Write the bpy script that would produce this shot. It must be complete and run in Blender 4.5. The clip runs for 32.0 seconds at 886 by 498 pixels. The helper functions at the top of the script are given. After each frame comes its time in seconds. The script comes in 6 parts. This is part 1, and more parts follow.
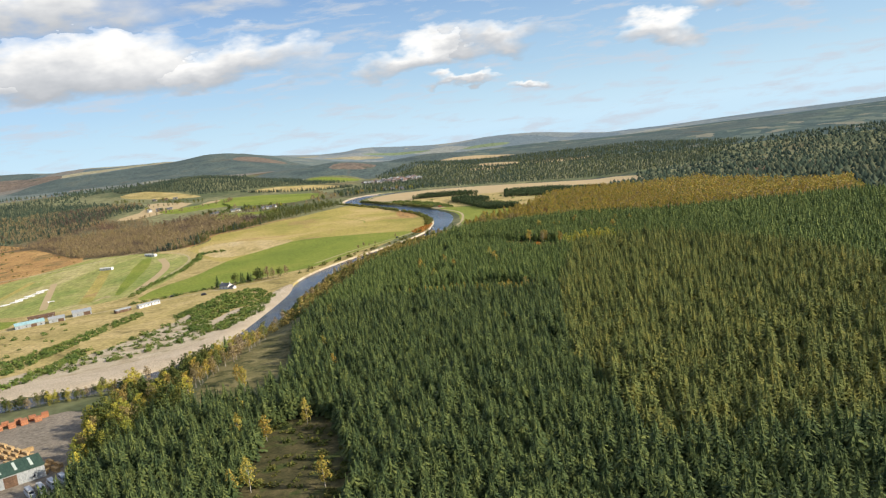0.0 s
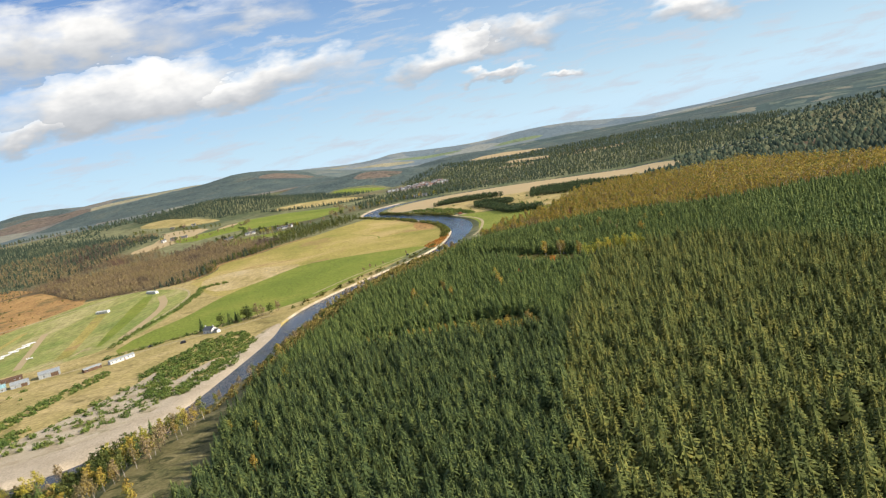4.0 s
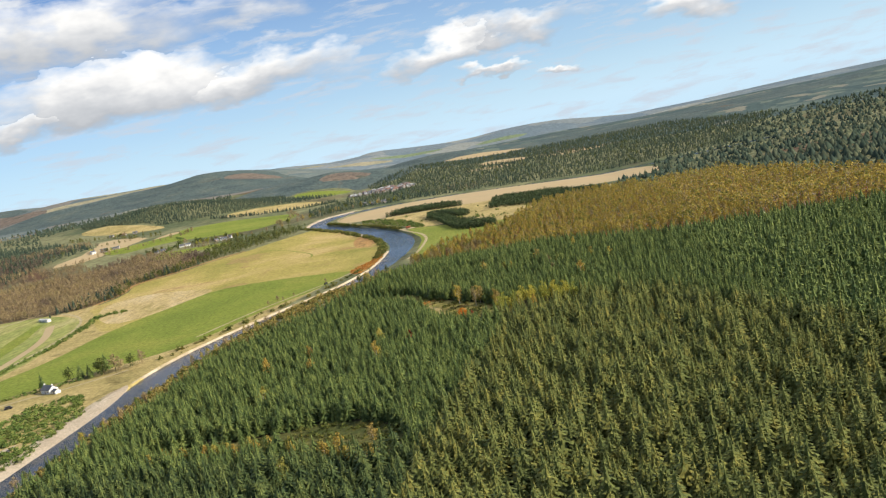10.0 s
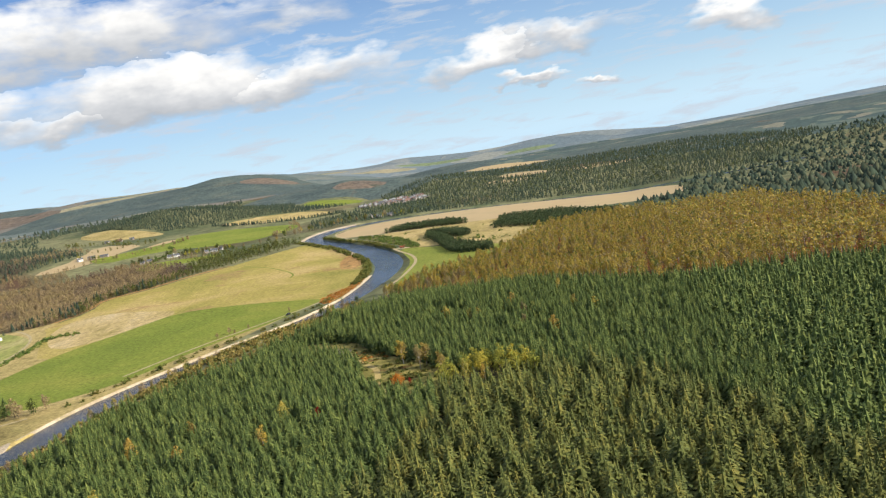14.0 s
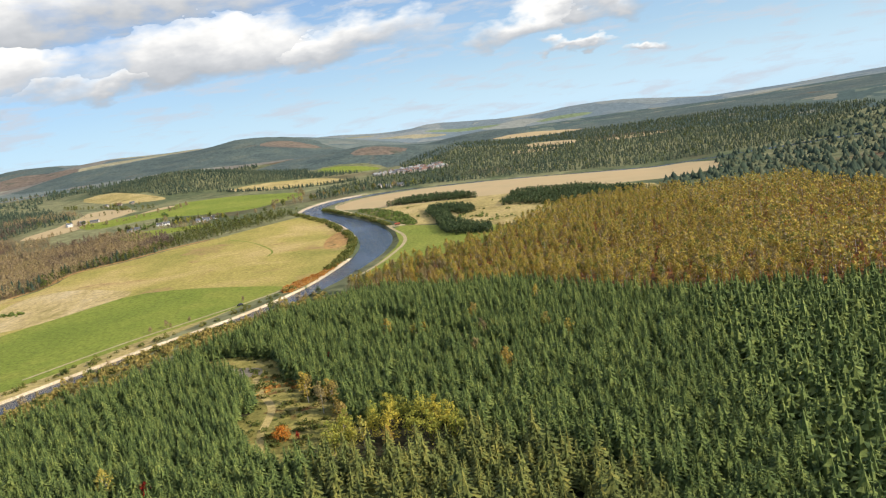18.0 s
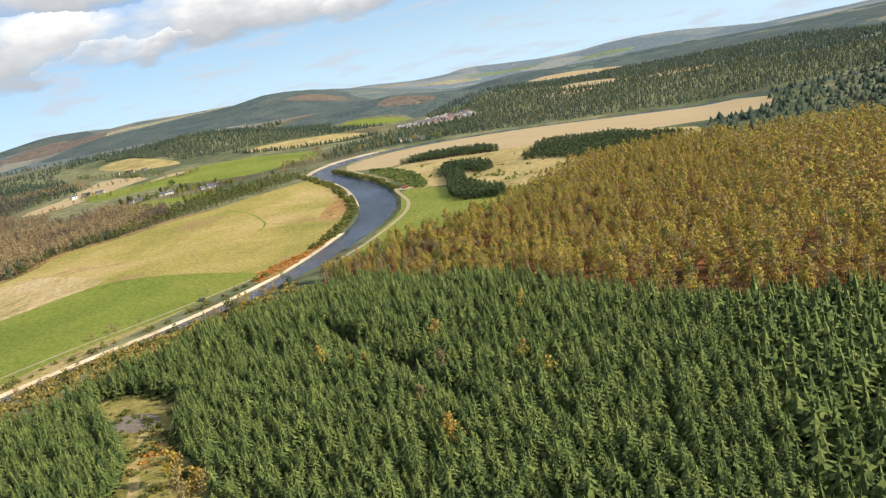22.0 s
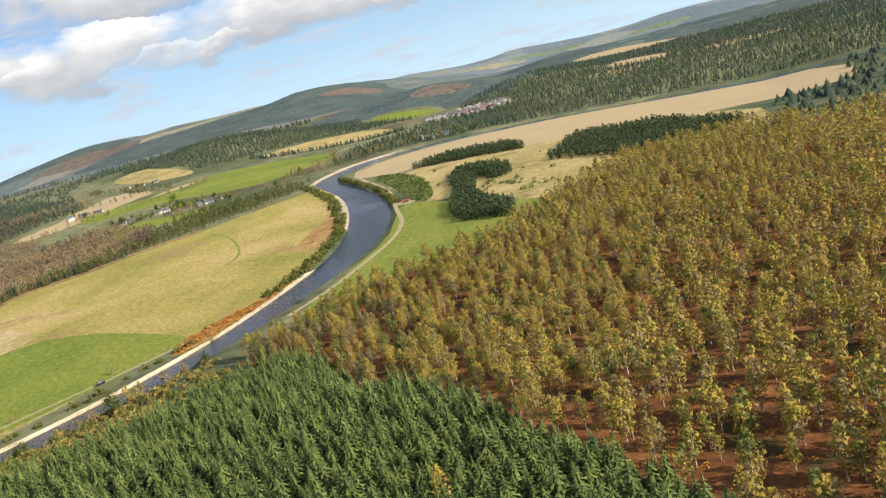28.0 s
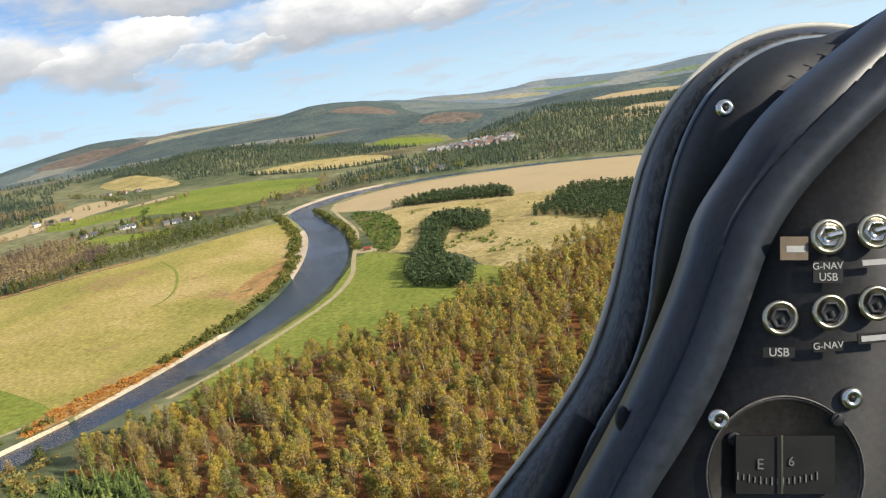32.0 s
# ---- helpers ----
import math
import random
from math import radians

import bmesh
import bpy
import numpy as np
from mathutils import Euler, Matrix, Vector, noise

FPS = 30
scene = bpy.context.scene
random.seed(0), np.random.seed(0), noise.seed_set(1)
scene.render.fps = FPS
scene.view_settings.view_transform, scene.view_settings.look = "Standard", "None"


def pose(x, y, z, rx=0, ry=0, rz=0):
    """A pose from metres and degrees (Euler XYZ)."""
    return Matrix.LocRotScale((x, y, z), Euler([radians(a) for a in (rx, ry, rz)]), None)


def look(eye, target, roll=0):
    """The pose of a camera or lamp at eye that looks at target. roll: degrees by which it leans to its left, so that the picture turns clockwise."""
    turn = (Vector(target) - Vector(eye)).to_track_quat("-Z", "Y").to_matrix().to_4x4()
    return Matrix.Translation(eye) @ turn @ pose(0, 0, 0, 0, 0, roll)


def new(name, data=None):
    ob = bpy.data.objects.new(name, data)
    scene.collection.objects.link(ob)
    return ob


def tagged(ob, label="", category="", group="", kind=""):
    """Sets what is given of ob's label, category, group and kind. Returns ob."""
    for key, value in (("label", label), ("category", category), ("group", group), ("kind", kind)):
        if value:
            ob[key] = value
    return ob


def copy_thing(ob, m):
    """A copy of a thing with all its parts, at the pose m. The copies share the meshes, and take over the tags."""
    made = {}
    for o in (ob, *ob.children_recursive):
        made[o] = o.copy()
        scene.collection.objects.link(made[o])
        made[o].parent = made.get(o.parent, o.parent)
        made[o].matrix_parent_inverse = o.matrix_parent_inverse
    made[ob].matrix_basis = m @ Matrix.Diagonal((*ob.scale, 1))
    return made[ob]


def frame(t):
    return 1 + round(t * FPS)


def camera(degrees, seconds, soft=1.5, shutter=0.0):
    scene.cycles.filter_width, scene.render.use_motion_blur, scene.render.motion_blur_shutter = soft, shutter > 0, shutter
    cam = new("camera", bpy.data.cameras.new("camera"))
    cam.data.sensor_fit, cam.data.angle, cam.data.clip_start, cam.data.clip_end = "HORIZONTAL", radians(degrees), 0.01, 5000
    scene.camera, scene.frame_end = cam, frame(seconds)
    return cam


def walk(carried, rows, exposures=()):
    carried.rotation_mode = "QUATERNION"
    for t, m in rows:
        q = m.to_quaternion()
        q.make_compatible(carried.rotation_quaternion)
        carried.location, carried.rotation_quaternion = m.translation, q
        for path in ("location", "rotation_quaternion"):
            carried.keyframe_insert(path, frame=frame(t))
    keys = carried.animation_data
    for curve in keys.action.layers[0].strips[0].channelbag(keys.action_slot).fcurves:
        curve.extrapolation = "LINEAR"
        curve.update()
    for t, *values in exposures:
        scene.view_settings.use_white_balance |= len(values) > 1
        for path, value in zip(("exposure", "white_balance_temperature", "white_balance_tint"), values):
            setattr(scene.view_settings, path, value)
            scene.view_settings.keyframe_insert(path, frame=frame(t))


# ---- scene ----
cam = camera(57.1, 32.0, soft=1.25)
PATH = [
    (0, (5.897, 2.347, 121.48), (5.85, 4.328, 121.207), -7.6),
    (0.5, (9.087, 14.744, 121.398), (9.032, 16.722, 121.111), -10.5),
    (1, (12.259, 27.436, 121.174), (12.195, 29.417, 120.912), -11.2),
    (1.5, (15.559, 40.671, 120.819), (15.478, 42.654, 120.566), -12.4),
    (2, (19.274, 54.343, 120.439), (19.151, 56.324, 120.195), -13.4),
    (2.5, (24.121, 68.038, 120.162), (23.971, 70.019, 119.93), -13.5),
    (4.5, (50.379, 122.552, 119.82), (50.214, 124.524, 119.531), -11.7),
    (5, (56.198, 135.303, 119.806), (56.04, 137.266, 119.457), -10.4),
    (5.5, (61.397, 147.509, 119.869), (61.238, 149.473, 119.522), -11.4),
    (6, (66.422, 159.466, 119.877), (66.266, 161.435, 119.565), -10.7),
    (6.5, (71.657, 171.3, 119.831), (71.499, 173.27, 119.526), -12.1),
    (7, (77.302, 183.182, 119.702), (77.146, 185.153, 119.396), -12.9),
    (7.5, (83.212, 195.163, 119.507), (83.059, 197.133, 119.195), -13.2),
    (8, (88.86, 207.493, 119.318), (88.711, 209.463, 119.007), -12.4),
    (8.5, (94.374, 220.566, 119.049), (94.231, 222.537, 118.74), -12.3),
    (9, (99.558, 234.354, 118.718), (99.416, 236.327, 118.426), -12.2),
    (9.5, (104.369, 248.503, 118.274), (104.228, 250.479, 117.999), -10.8),
    (10, (109.138, 262.899, 117.803), (108.986, 264.875, 117.534), -12.4),
    (10.5, (113.923, 277.566, 117.328), (113.758, 279.543, 117.072), -12.8),
    (11, (118.674, 292.24, 116.878), (118.49, 294.215, 116.621), -12.6),
    (11.5, (123.44, 306.498, 116.44), (123.244, 308.472, 116.19), -10.7),
    (12, (128.443, 320.163, 116.111), (128.232, 322.137, 115.867), -10.7),
    (12.5, (133.929, 333.092, 115.902), (133.707, 335.066, 115.671), -10.2),
    (13, (139.925, 345.359, 115.802), (139.697, 347.333, 115.572), -10.3),
    (13.5, (146.231, 357.33, 115.729), (146.001, 359.303, 115.502), -10.6),
    (14, (152.591, 369.525, 115.494), (152.363, 371.497, 115.257), -10.9),
    (14.5, (158.252, 382.894, 115.051), (158.03, 384.865, 114.789), -10.9),
    (16.5, (175.544, 442.832, 111.42), (175.258, 444.787, 111.108), -10.9),
    (17, (179.436, 457.413, 110.884), (179.126, 459.365, 110.572), -11.0),
    (17.5, (183.672, 471.447, 110.197), (183.342, 473.396, 109.898), -11.7),
    (18, (188.575, 485.294, 109.473), (188.241, 487.243, 109.17), -9.7),
    (18.5, (193.207, 499.454, 108.905), (192.872, 501.398, 108.574), -8.2),
    (19, (196.91, 514.247, 108.554), (196.55, 516.186, 108.22), -7.3),
    (19.5, (200.049, 529.378, 108.149), (199.661, 531.307, 107.793), -7.5),
    (20, (202.756, 544.406, 107.689), (202.337, 546.323, 107.303), -7.0),
    (20.5, (204.75, 558.753, 107.335), (204.302, 560.66, 106.93), -7.2),
    (21, (206.433, 572.135, 107.089), (205.97, 574.039, 106.69), -9.8),
    (21.5, (208.655, 584.516, 106.678), (208.184, 586.417, 106.274), -11.4),
    (22, (211.145, 596.106, 106.115), (210.671, 598.006, 105.706), -12.7),
    (22.5, (213.71, 608.091, 105.906), (213.231, 609.995, 105.524), -13.8),
    (23, (216.721, 620.379, 105.459), (216.247, 622.285, 105.082), -12.3),
    (23.5, (219.525, 633.183, 104.784), (219.055, 635.09, 104.405), -11.0),
    (24, (221.357, 646.687, 103.929), (220.868, 648.581, 103.516), -10.8),
    (24.5, (222.102, 660.535, 103.102), (221.575, 662.415, 102.666), -11.6),
    (25, (222.485, 674.236, 102.37), (221.933, 676.105, 101.922), -11.9),
    (25.5, (222.939, 687.53, 101.875), (222.368, 689.396, 101.436), -12.6),
    (27.5, (226.63, 739.348, 98.912), (226.011, 741.209, 98.521), -15.4),
    (28, (227.924, 751.881, 98.593), (227.298, 753.736, 98.187), -16.1),
    (28.5, (229.013, 764.119, 98.448), (228.379, 765.971, 98.035), -16.7),
    (29, (229.902, 776.192, 98.499), (229.257, 778.042, 98.099), -16.1),
    (29.5, (231.342, 788.088, 98.683), (230.68, 789.935, 98.297), -15.7),
    (30, (234.251, 799.93, 99.044), (233.582, 801.773, 98.651), -12.2),
    (30.5, (238.47, 811.347, 99.727), (237.798, 813.187, 99.323), -10.4),
    (31, (242.717, 822.553, 100.536), (242.063, 824.401, 100.137), -11.0),
    (31.5, (245.642, 833.999, 101.266), (245.001, 835.857, 100.899), -10.9),
    (32, (247.319, 845.51, 101.741), (246.664, 847.367, 101.392), -11.3),
]
walk(cam, [(t, look(eye, target, roll)) for t, eye, target, roll in PATH], exposures=((0, 0.53), (4.2, 0.53), (5, 0.42), (5.8, 0.55), (18, 0.55), (22, 0.61), (32, 0.58)))

# ---- world and sun ----
SUN_AZ, SUN_EL = 104.0, 25.0          # degrees: clockwise from +y, above the horizon


class Nodes:
    """A few short words for building node trees."""

    def __init__(self, tree):
        self.tree = tree
        tree.nodes.clear()

    def add(self, kind, **values):
        node = self.tree.nodes.new(kind)
        for key, value in values.items():
            if key in node.inputs:
                self.put(node.inputs[key], value)
        return node

    def put(self, socket, value):
        if isinstance(value, bpy.types.NodeSocket):
            self.tree.links.new(value, socket)
        else:
            socket.default_value = value

    def math(self, op, a, b=0.0, c=0.0, clamp=False):
        node = self.tree.nodes.new("ShaderNodeMath")
        node.operation, node.use_clamp = op, clamp
        for socket, value in zip(node.inputs, (a, b, c)):
            self.put(socket, value)
        return node.outputs[0]

    def mix(self, f, a, b):
        node = self.tree.nodes.new("ShaderNodeMix")
        node.data_type = "RGBA"
        self.put(node.inputs[0], f)
        self.put(node.inputs[6], a)
        self.put(node.inputs[7], b)
        return node.outputs[2]

    def noise(self, vector, scale, detail=4.0, rough=0.55, distortion=0.0):
        node = self.tree.nodes.new("ShaderNodeTexNoise")
        for key, value in (("Vector", vector), ("Scale", scale), ("Detail", detail), ("Roughness", rough), ("Distortion", distortion)):
            self.put(node.inputs[key], value)
        return node.outputs[0]

    def ramp(self, f, *stops):
        node = self.tree.nodes.new("ShaderNodeValToRGB")
        el = node.color_ramp.elements
        while len(el) < len(stops):
            el.new(0.5)
        for e, (at, colour) in zip(el, stops):
            e.position, e.color = at, colour if len(colour) == 4 else (*colour, 1)
        self.put(node.inputs[0], f)
        return node.outputs[0]

    def scaled(self, vector, s):
        node = self.tree.nodes.new("ShaderNodeMapping")
        self.put(node.inputs[0], vector)
        node.inputs["Scale"].default_value = s
        return node.outputs[0]


def build_world():
    world = bpy.data.worlds.new("sky")
    scene.world = world
    world.use_nodes = True
    n = Nodes(world.node_tree)
    way = n.add("ShaderNodeTexCoord").outputs["Generated"]
    sep = n.add("ShaderNodeSeparateXYZ", Vector=way).outputs
    up = n.math("MAXIMUM", sep[2], 0.004)
    flat = n.add("ShaderNodeCombineXYZ", X=sep[0], Y=sep[1], Z=up).outputs[0]
    sky = n.add("ShaderNodeTexSky", Vector=flat)
    sky.sky_type, sky.sun_disc = "NISHITA", False
    sky.sun_elevation, sky.sun_rotation = radians(SUN_EL), radians(SUN_AZ)
    sky.air_density, sky.dust_density, sky.ozone_density = 1.0, 0.3, 4.0
    # cumulus: broken cloud overhead, and the banks that stand over the hills; grey below, white on top
    deg = 57.2958
    az = n.math("MULTIPLY", n.math("ARCTAN2", sep[0], sep[1]), deg)
    el = n.math("MULTIPLY", n.math("ARCSINE", sep[2]), deg)
    field = n.add("ShaderNodeCombineXYZ", X=n.math("MULTIPLY", az, 0.1), Y=n.math("MULTIPLY", el, 0.21), Z=0.0).outputs[0]
    billow = n.noise(field, 1.2, 7.0, 0.52, 0.15)
    puff = n.math("MULTIPLY", n.math("SUBTRACT", billow, 0.5), 3.6)
    # ragged edges: the banks' outlines are pushed about by finer noise
    drift = n.add("ShaderNodeTexNoise", Vector=field, Scale=2.6, Detail=4.0, Roughness=0.55)
    push = n.add("ShaderNodeSeparateColor", Color=drift.outputs["Color"]).outputs
    az = n.math("ADD", az, n.math("MULTIPLY", n.math("SUBTRACT", push[0], 0.5), 9.0))
    el = n.math("ADD", el, n.math("MULTIPLY", n.math("SUBTRACT", push[1], 0.5), 4.2))
    dens, top = -1.0, 0.0
    for a, e, ra, re_, slope in CLOUDS:
        da = n.math("DIVIDE", n.math("SUBTRACT", az, a), ra)
        de = n.math("DIVIDE", n.math("SUBTRACT", n.math("SUBTRACT", el, e), n.math("MULTIPLY", n.math("SUBTRACT", az, a), slope)), re_)
        d = n.math("SUBTRACT", 1.0, n.math("ADD", n.math("MULTIPLY", da, da), n.math("MULTIPLY", de, de)))
        near = n.math("GREATER_THAN", d, dens)
        top = n.math("ADD", n.math("MULTIPLY", de, near), n.math("MULTIPLY", top, n.math("SUBTRACT", 1.0, near)))
        dens = n.math("MAXIMUM", dens, d)
    over = n.math("MULTIPLY", n.math("SUBTRACT", el, 15.0), 0.08, clamp=True)
    dens = n.math("MAXIMUM", dens, n.math("SUBTRACT", n.math("MULTIPLY", over, 1.0), 0.75))
    dens = n.math("ADD", dens, puff)
    cover = n.ramp(dens, (0.0, (0, 0, 0)), (0.3, (0.3, 0.3, 0.3)), (0.85, (1, 1, 1)))
    lit = n.math("ADD", n.math("MULTIPLY", top, 0.40), n.math("MULTIPLY", puff, 0.12))
    shade = n.ramp(n.math("ADD", lit, 0.44), (0.12, (0.31, 0.33, 0.36)), (0.40, (0.48, 0.49, 0.505)), (0.64, (0.74, 0.73, 0.71)))
    streak = n.noise(n.scaled(field, (1.0, 2.6, 1)), 2.4, 8.0, 0.62, 0.3)
    thin = n.math("MULTIPLY", n.ramp(streak, (0.5, (0, 0, 0)), (0.64, (1, 1, 1))), 0.7)
    base = n.add("ShaderNodeVectorMath", **{})
    base.operation = "MULTIPLY"
    n.put(base.inputs[0], sky.outputs[0])
    base.inputs[1].default_value = (SKY_GAIN * 0.72, SKY_GAIN * 0.94, SKY_GAIN * 1.3)
    low = n.ramp(up, (0.0, (1, 1, 1)), (0.07, (0.62, 0.62, 0.62)), (0.24, (0.12, 0.12, 0.12)))
    hazy = n.mix(n.math("MULTIPLY", low, 0.85), base.outputs[0], (0.47, 0.635, 0.76, 1))
    wispy = n.mix(thin, hazy, (0.42, 0.46, 0.52, 1))
    full = n.mix(cover, wispy, shade)
    bg = n.add("ShaderNodeBackground", Color=full, Strength=1.0)
    out = n.add("ShaderNodeOutputWorld")
    n.put(out.inputs["Surface"], bg.outputs[0])


# cloud banks: azimuth, height, half width, half depth (degrees), slope
CLOUDS = ((-24, 7.3, 13, 2.2, 0.0), (-36, 7.1, 11, 2.3, 0.0), (-13, 6.7, 9, 1.7, -0.02), (-32, 6.2, 8, 1.3, 0.05), (-30, 11.0, 19, 2.6, 0.0), (-46, 7.8, 9, 2.6, 0.0), (-1.5, 5.7, 4.4, 1.3, 0.08), (4.5, 6.3, 5.2, 1.3, 0.0),
          (1.5, 3.8, 2.8, 0.5, 0.0), (5.5, 2.8, 2.8, 0.4, 0.05), (14.5, 5.0, 3.2, 1.2, 0.0), (24, 7.0, 7.0, 1.6, 0.0))
SKY_GAIN = 0.062
build_world()
sun = new("sun", bpy.data.lights.new("sun", "SUN"))
sun.data.energy, sun.data.angle, sun.data.color = 4.6, radians(0.55), (1.0, 0.915, 0.77)
sun.matrix_world = look((0, 0, 0), (-math.sin(radians(SUN_AZ)) * math.cos(radians(SUN_EL)), -math.cos(radians(SUN_AZ)) * math.cos(radians(SUN_EL)), -math.sin(radians(SUN_EL))))


# ---- materials ----
def material(name, *colours, scale=0.05, fine=0.0, rough=0.9, bump=0.0, metal=0.0, spread=(0.3, 0.7), per_island=0.0, per_object=0.0, stretch=(1, 1, 1), detail=6.0, bump_scale=None, spec=0.3, patch=None, trans=0.0):
    """A procedural surface: colours run through a coarse noise, a fine one grains it; patch = (colour, scale, from, to) lays stains of a third kind over it."""
    m = bpy.data.materials.new(name)
    m.use_nodes = True
    n = Nodes(m.node_tree)
    place = n.add("ShaderNodeTexCoord").outputs["Object"]
    where = n.scaled(place, stretch)
    f = n.noise(where, scale, detail, 0.6, 0.3)
    if per_island:
        rnd = n.add("ShaderNodeNewGeometry").outputs["Random Per Island"]
        f = n.math("ADD", f, n.math("MULTIPLY", n.math("SUBTRACT", rnd, 0.5), per_island))
    if per_object:
        rnd = n.add("ShaderNodeObjectInfo").outputs["Random"]
        f = n.math("ADD", f, n.math("MULTIPLY", n.math("SUBTRACT", rnd, 0.5), per_object))
    a, b = spread
    k = len(colours)
    colour = n.ramp(f, *[(a + (b - a) * i / max(1, k - 1), c) for i, c in enumerate(colours)])
    if patch:
        tint, pscale, lo, hi = patch
        colour = n.mix(n.ramp(n.noise(where, pscale, 5.0, 0.6, 0.5), (lo, (0, 0, 0)), (hi, (1, 1, 1))), colour, (*tint, 1))
    if fine:
        grain = n.noise(where, fine, 3.0, 0.7)
        grey = n.ramp(grain, (0.26, (0.52, 0.52, 0.52)), (0.74, (1.36, 1.36, 1.36)))
        mul = n.tree.nodes.new("ShaderNodeMix")
        mul.data_type, mul.blend_type = "RGBA", "MULTIPLY"
        mul.inputs[0].default_value = 1.0
        n.put(mul.inputs[6], colour)
        n.put(mul.inputs[7], grey)
        colour = mul.outputs[2]
    bsdf = n.add("ShaderNodeBsdfPrincipled", **{"Base Color": colour, "Roughness": rough, "Metallic": metal, "Specular IOR Level": spec})
    if bump:
        bp = n.add("ShaderNodeBump", Strength=bump, Distance=1.0, Height=n.noise(where, bump_scale or fine or scale * 8, 5.0, 0.65))
        n.put(bsdf.inputs["Normal"], bp.outputs[0])
    out = n.add("ShaderNodeOutputMaterial")
    shader = bsdf.outputs[0]
    if trans:
        tl = n.add("ShaderNodeBsdfTranslucent", Color=colour)
        ms = n.add("ShaderNodeMixShader", Fac=trans)
        n.put(ms.inputs[1], shader)
        n.put(ms.inputs[2], tl.outputs[0])
        shader = ms.outputs[0]
    n.put(out.inputs["Surface"], shader)
    return m


M_GROUND = material("upland", (0.07, 0.095, 0.05), (0.13, 0.145, 0.07), (0.24, 0.23, 0.115), (0.10, 0.125, 0.06), scale=0.004, fine=0.06, spread=(0.32, 0.68), patch=((0.14, 0.085, 0.05), 0.0022, 0.55, 0.66), spec=0.1)
M_WOODFLOOR = material("forest_floor", (0.035, 0.03, 0.016), (0.06, 0.055, 0.025), scale=0.08, fine=0.9, spec=0.1)
M_BRACKEN = material("bracken", (0.055, 0.05, 0.02), (0.19, 0.075, 0.028), (0.30, 0.13, 0.045), scale=0.07, fine=0.7, spread=(0.34, 0.66), spec=0.1)
M_LITTER = material("birch_litter", (0.10, 0.08, 0.045), (0.17, 0.125, 0.065), (0.24, 0.17, 0.085), scale=0.03, fine=0.4, spread=(0.35, 0.65), spec=0.1)
M_PALE = material("hay_pasture", (0.31, 0.28, 0.068), (0.43, 0.345, 0.098), (0.53, 0.395, 0.155), scale=0.009, fine=0.35, spread=(0.36, 0.64), patch=((0.38, 0.24, 0.11), 0.014, 0.58, 0.70), spec=0.1)
M_GREEN = material("grazed_green", (0.16, 0.205, 0.032), (0.22, 0.26, 0.042), (0.285, 0.29, 0.056), scale=0.012, fine=0.3, spread=(0.3, 0.72), spec=0.1)
M_MEADOW = material("meadow", (0.19, 0.23, 0.038), (0.28, 0.29, 0.058), scale=0.02, fine=0.3, spec=0.1)
M_ROUGH = material("rough_grass", (0.32, 0.265, 0.095), (0.46, 0.355, 0.14), (0.54, 0.41, 0.19), scale=0.02, fine=0.3, patch=((0.24, 0.19, 0.07), 0.035, 0.54, 0.68), spec=0.1)
M_DRY = material("dry_worn_pasture", (0.36, 0.29, 0.10), (0.53, 0.40, 0.18), (0.60, 0.47, 0.26), scale=0.02, fine=0.3, stretch=(1, 0.5, 1), spread=(0.32, 0.68), spec=0.1)
M_TAN = material("stubble", (0.44, 0.325, 0.175), (0.48, 0.36, 0.20), (0.43, 0.335, 0.185), scale=0.012, detail=8.0, spec=0.1)
M_AIR = material("mown_airfield", (0.20, 0.26, 0.06), (0.33, 0.33, 0.10), (0.50, 0.42, 0.19), scale=0.016, fine=0.25, stretch=(1, 0.35, 1), patch=((0.50, 0.38, 0.20), 0.022, 0.60, 0.68), spec=0.1)
M_HEATH = material("heath", (0.24, 0.17, 0.07), (0.42, 0.24, 0.09), (0.50, 0.31, 0.12), scale=0.02, fine=0.25, patch=((0.10, 0.11, 0.04), 0.03, 0.57, 0.68), spec=0.1)
M_GRAVEL = material("shingle", (0.38, 0.29, 0.18), (0.50, 0.41, 0.28), (0.57, 0.48, 0.35), scale=0.05, fine=1.2, patch=((0.22, 0.19, 0.08), 0.06, 0.56, 0.66), spec=0.2)
M_SAND = material("shingle_bare", (0.44, 0.35, 0.24), (0.57, 0.47, 0.34), scale=0.06, fine=1.0, spec=0.2)
M_YARD = material("gravel_yard", (0.20, 0.17, 0.13), (0.30, 0.25, 0.19), scale=0.05, fine=0.6, spec=0.2)
M_TRACK = material("track", (0.42, 0.34, 0.18), (0.52, 0.42, 0.25), scale=0.1, fine=0.8, spec=0.1)
# brown-olive litter, its colour also darkened for the shadow of the trees
M_FELLED = material("shaded_felled_litter", (0.04, 0.042, 0.018), (0.085, 0.075, 0.032), (0.15, 0.12, 0.055), scale=0.12, fine=0.8, patch=((0.07, 0.085, 0.025), 0.09, 0.5, 0.62), spec=0.1)
M_BANK = material("rough_bank", (0.10, 0.105, 0.04), (0.19, 0.165, 0.07), (0.30, 0.25, 0.12), scale=0.09, fine=0.7, patch=((0.06, 0.065, 0.025), 0.1, 0.54, 0.64), spec=0.1)
M_CLEAR = material("clearing_grass", (0.12, 0.12, 0.035), (0.27, 0.235, 0.065), (0.42, 0.34, 0.115), scale=0.07, fine=0.6, patch=((0.19, 0.10, 0.035), 0.08, 0.58, 0.68), spec=0.1)
M_GORSE = material("gorse_ground", (0.06, 0.075, 0.022), (0.13, 0.125, 0.04), (0.23, 0.19, 0.07), scale=0.05, fine=0.5, spec=0.1)
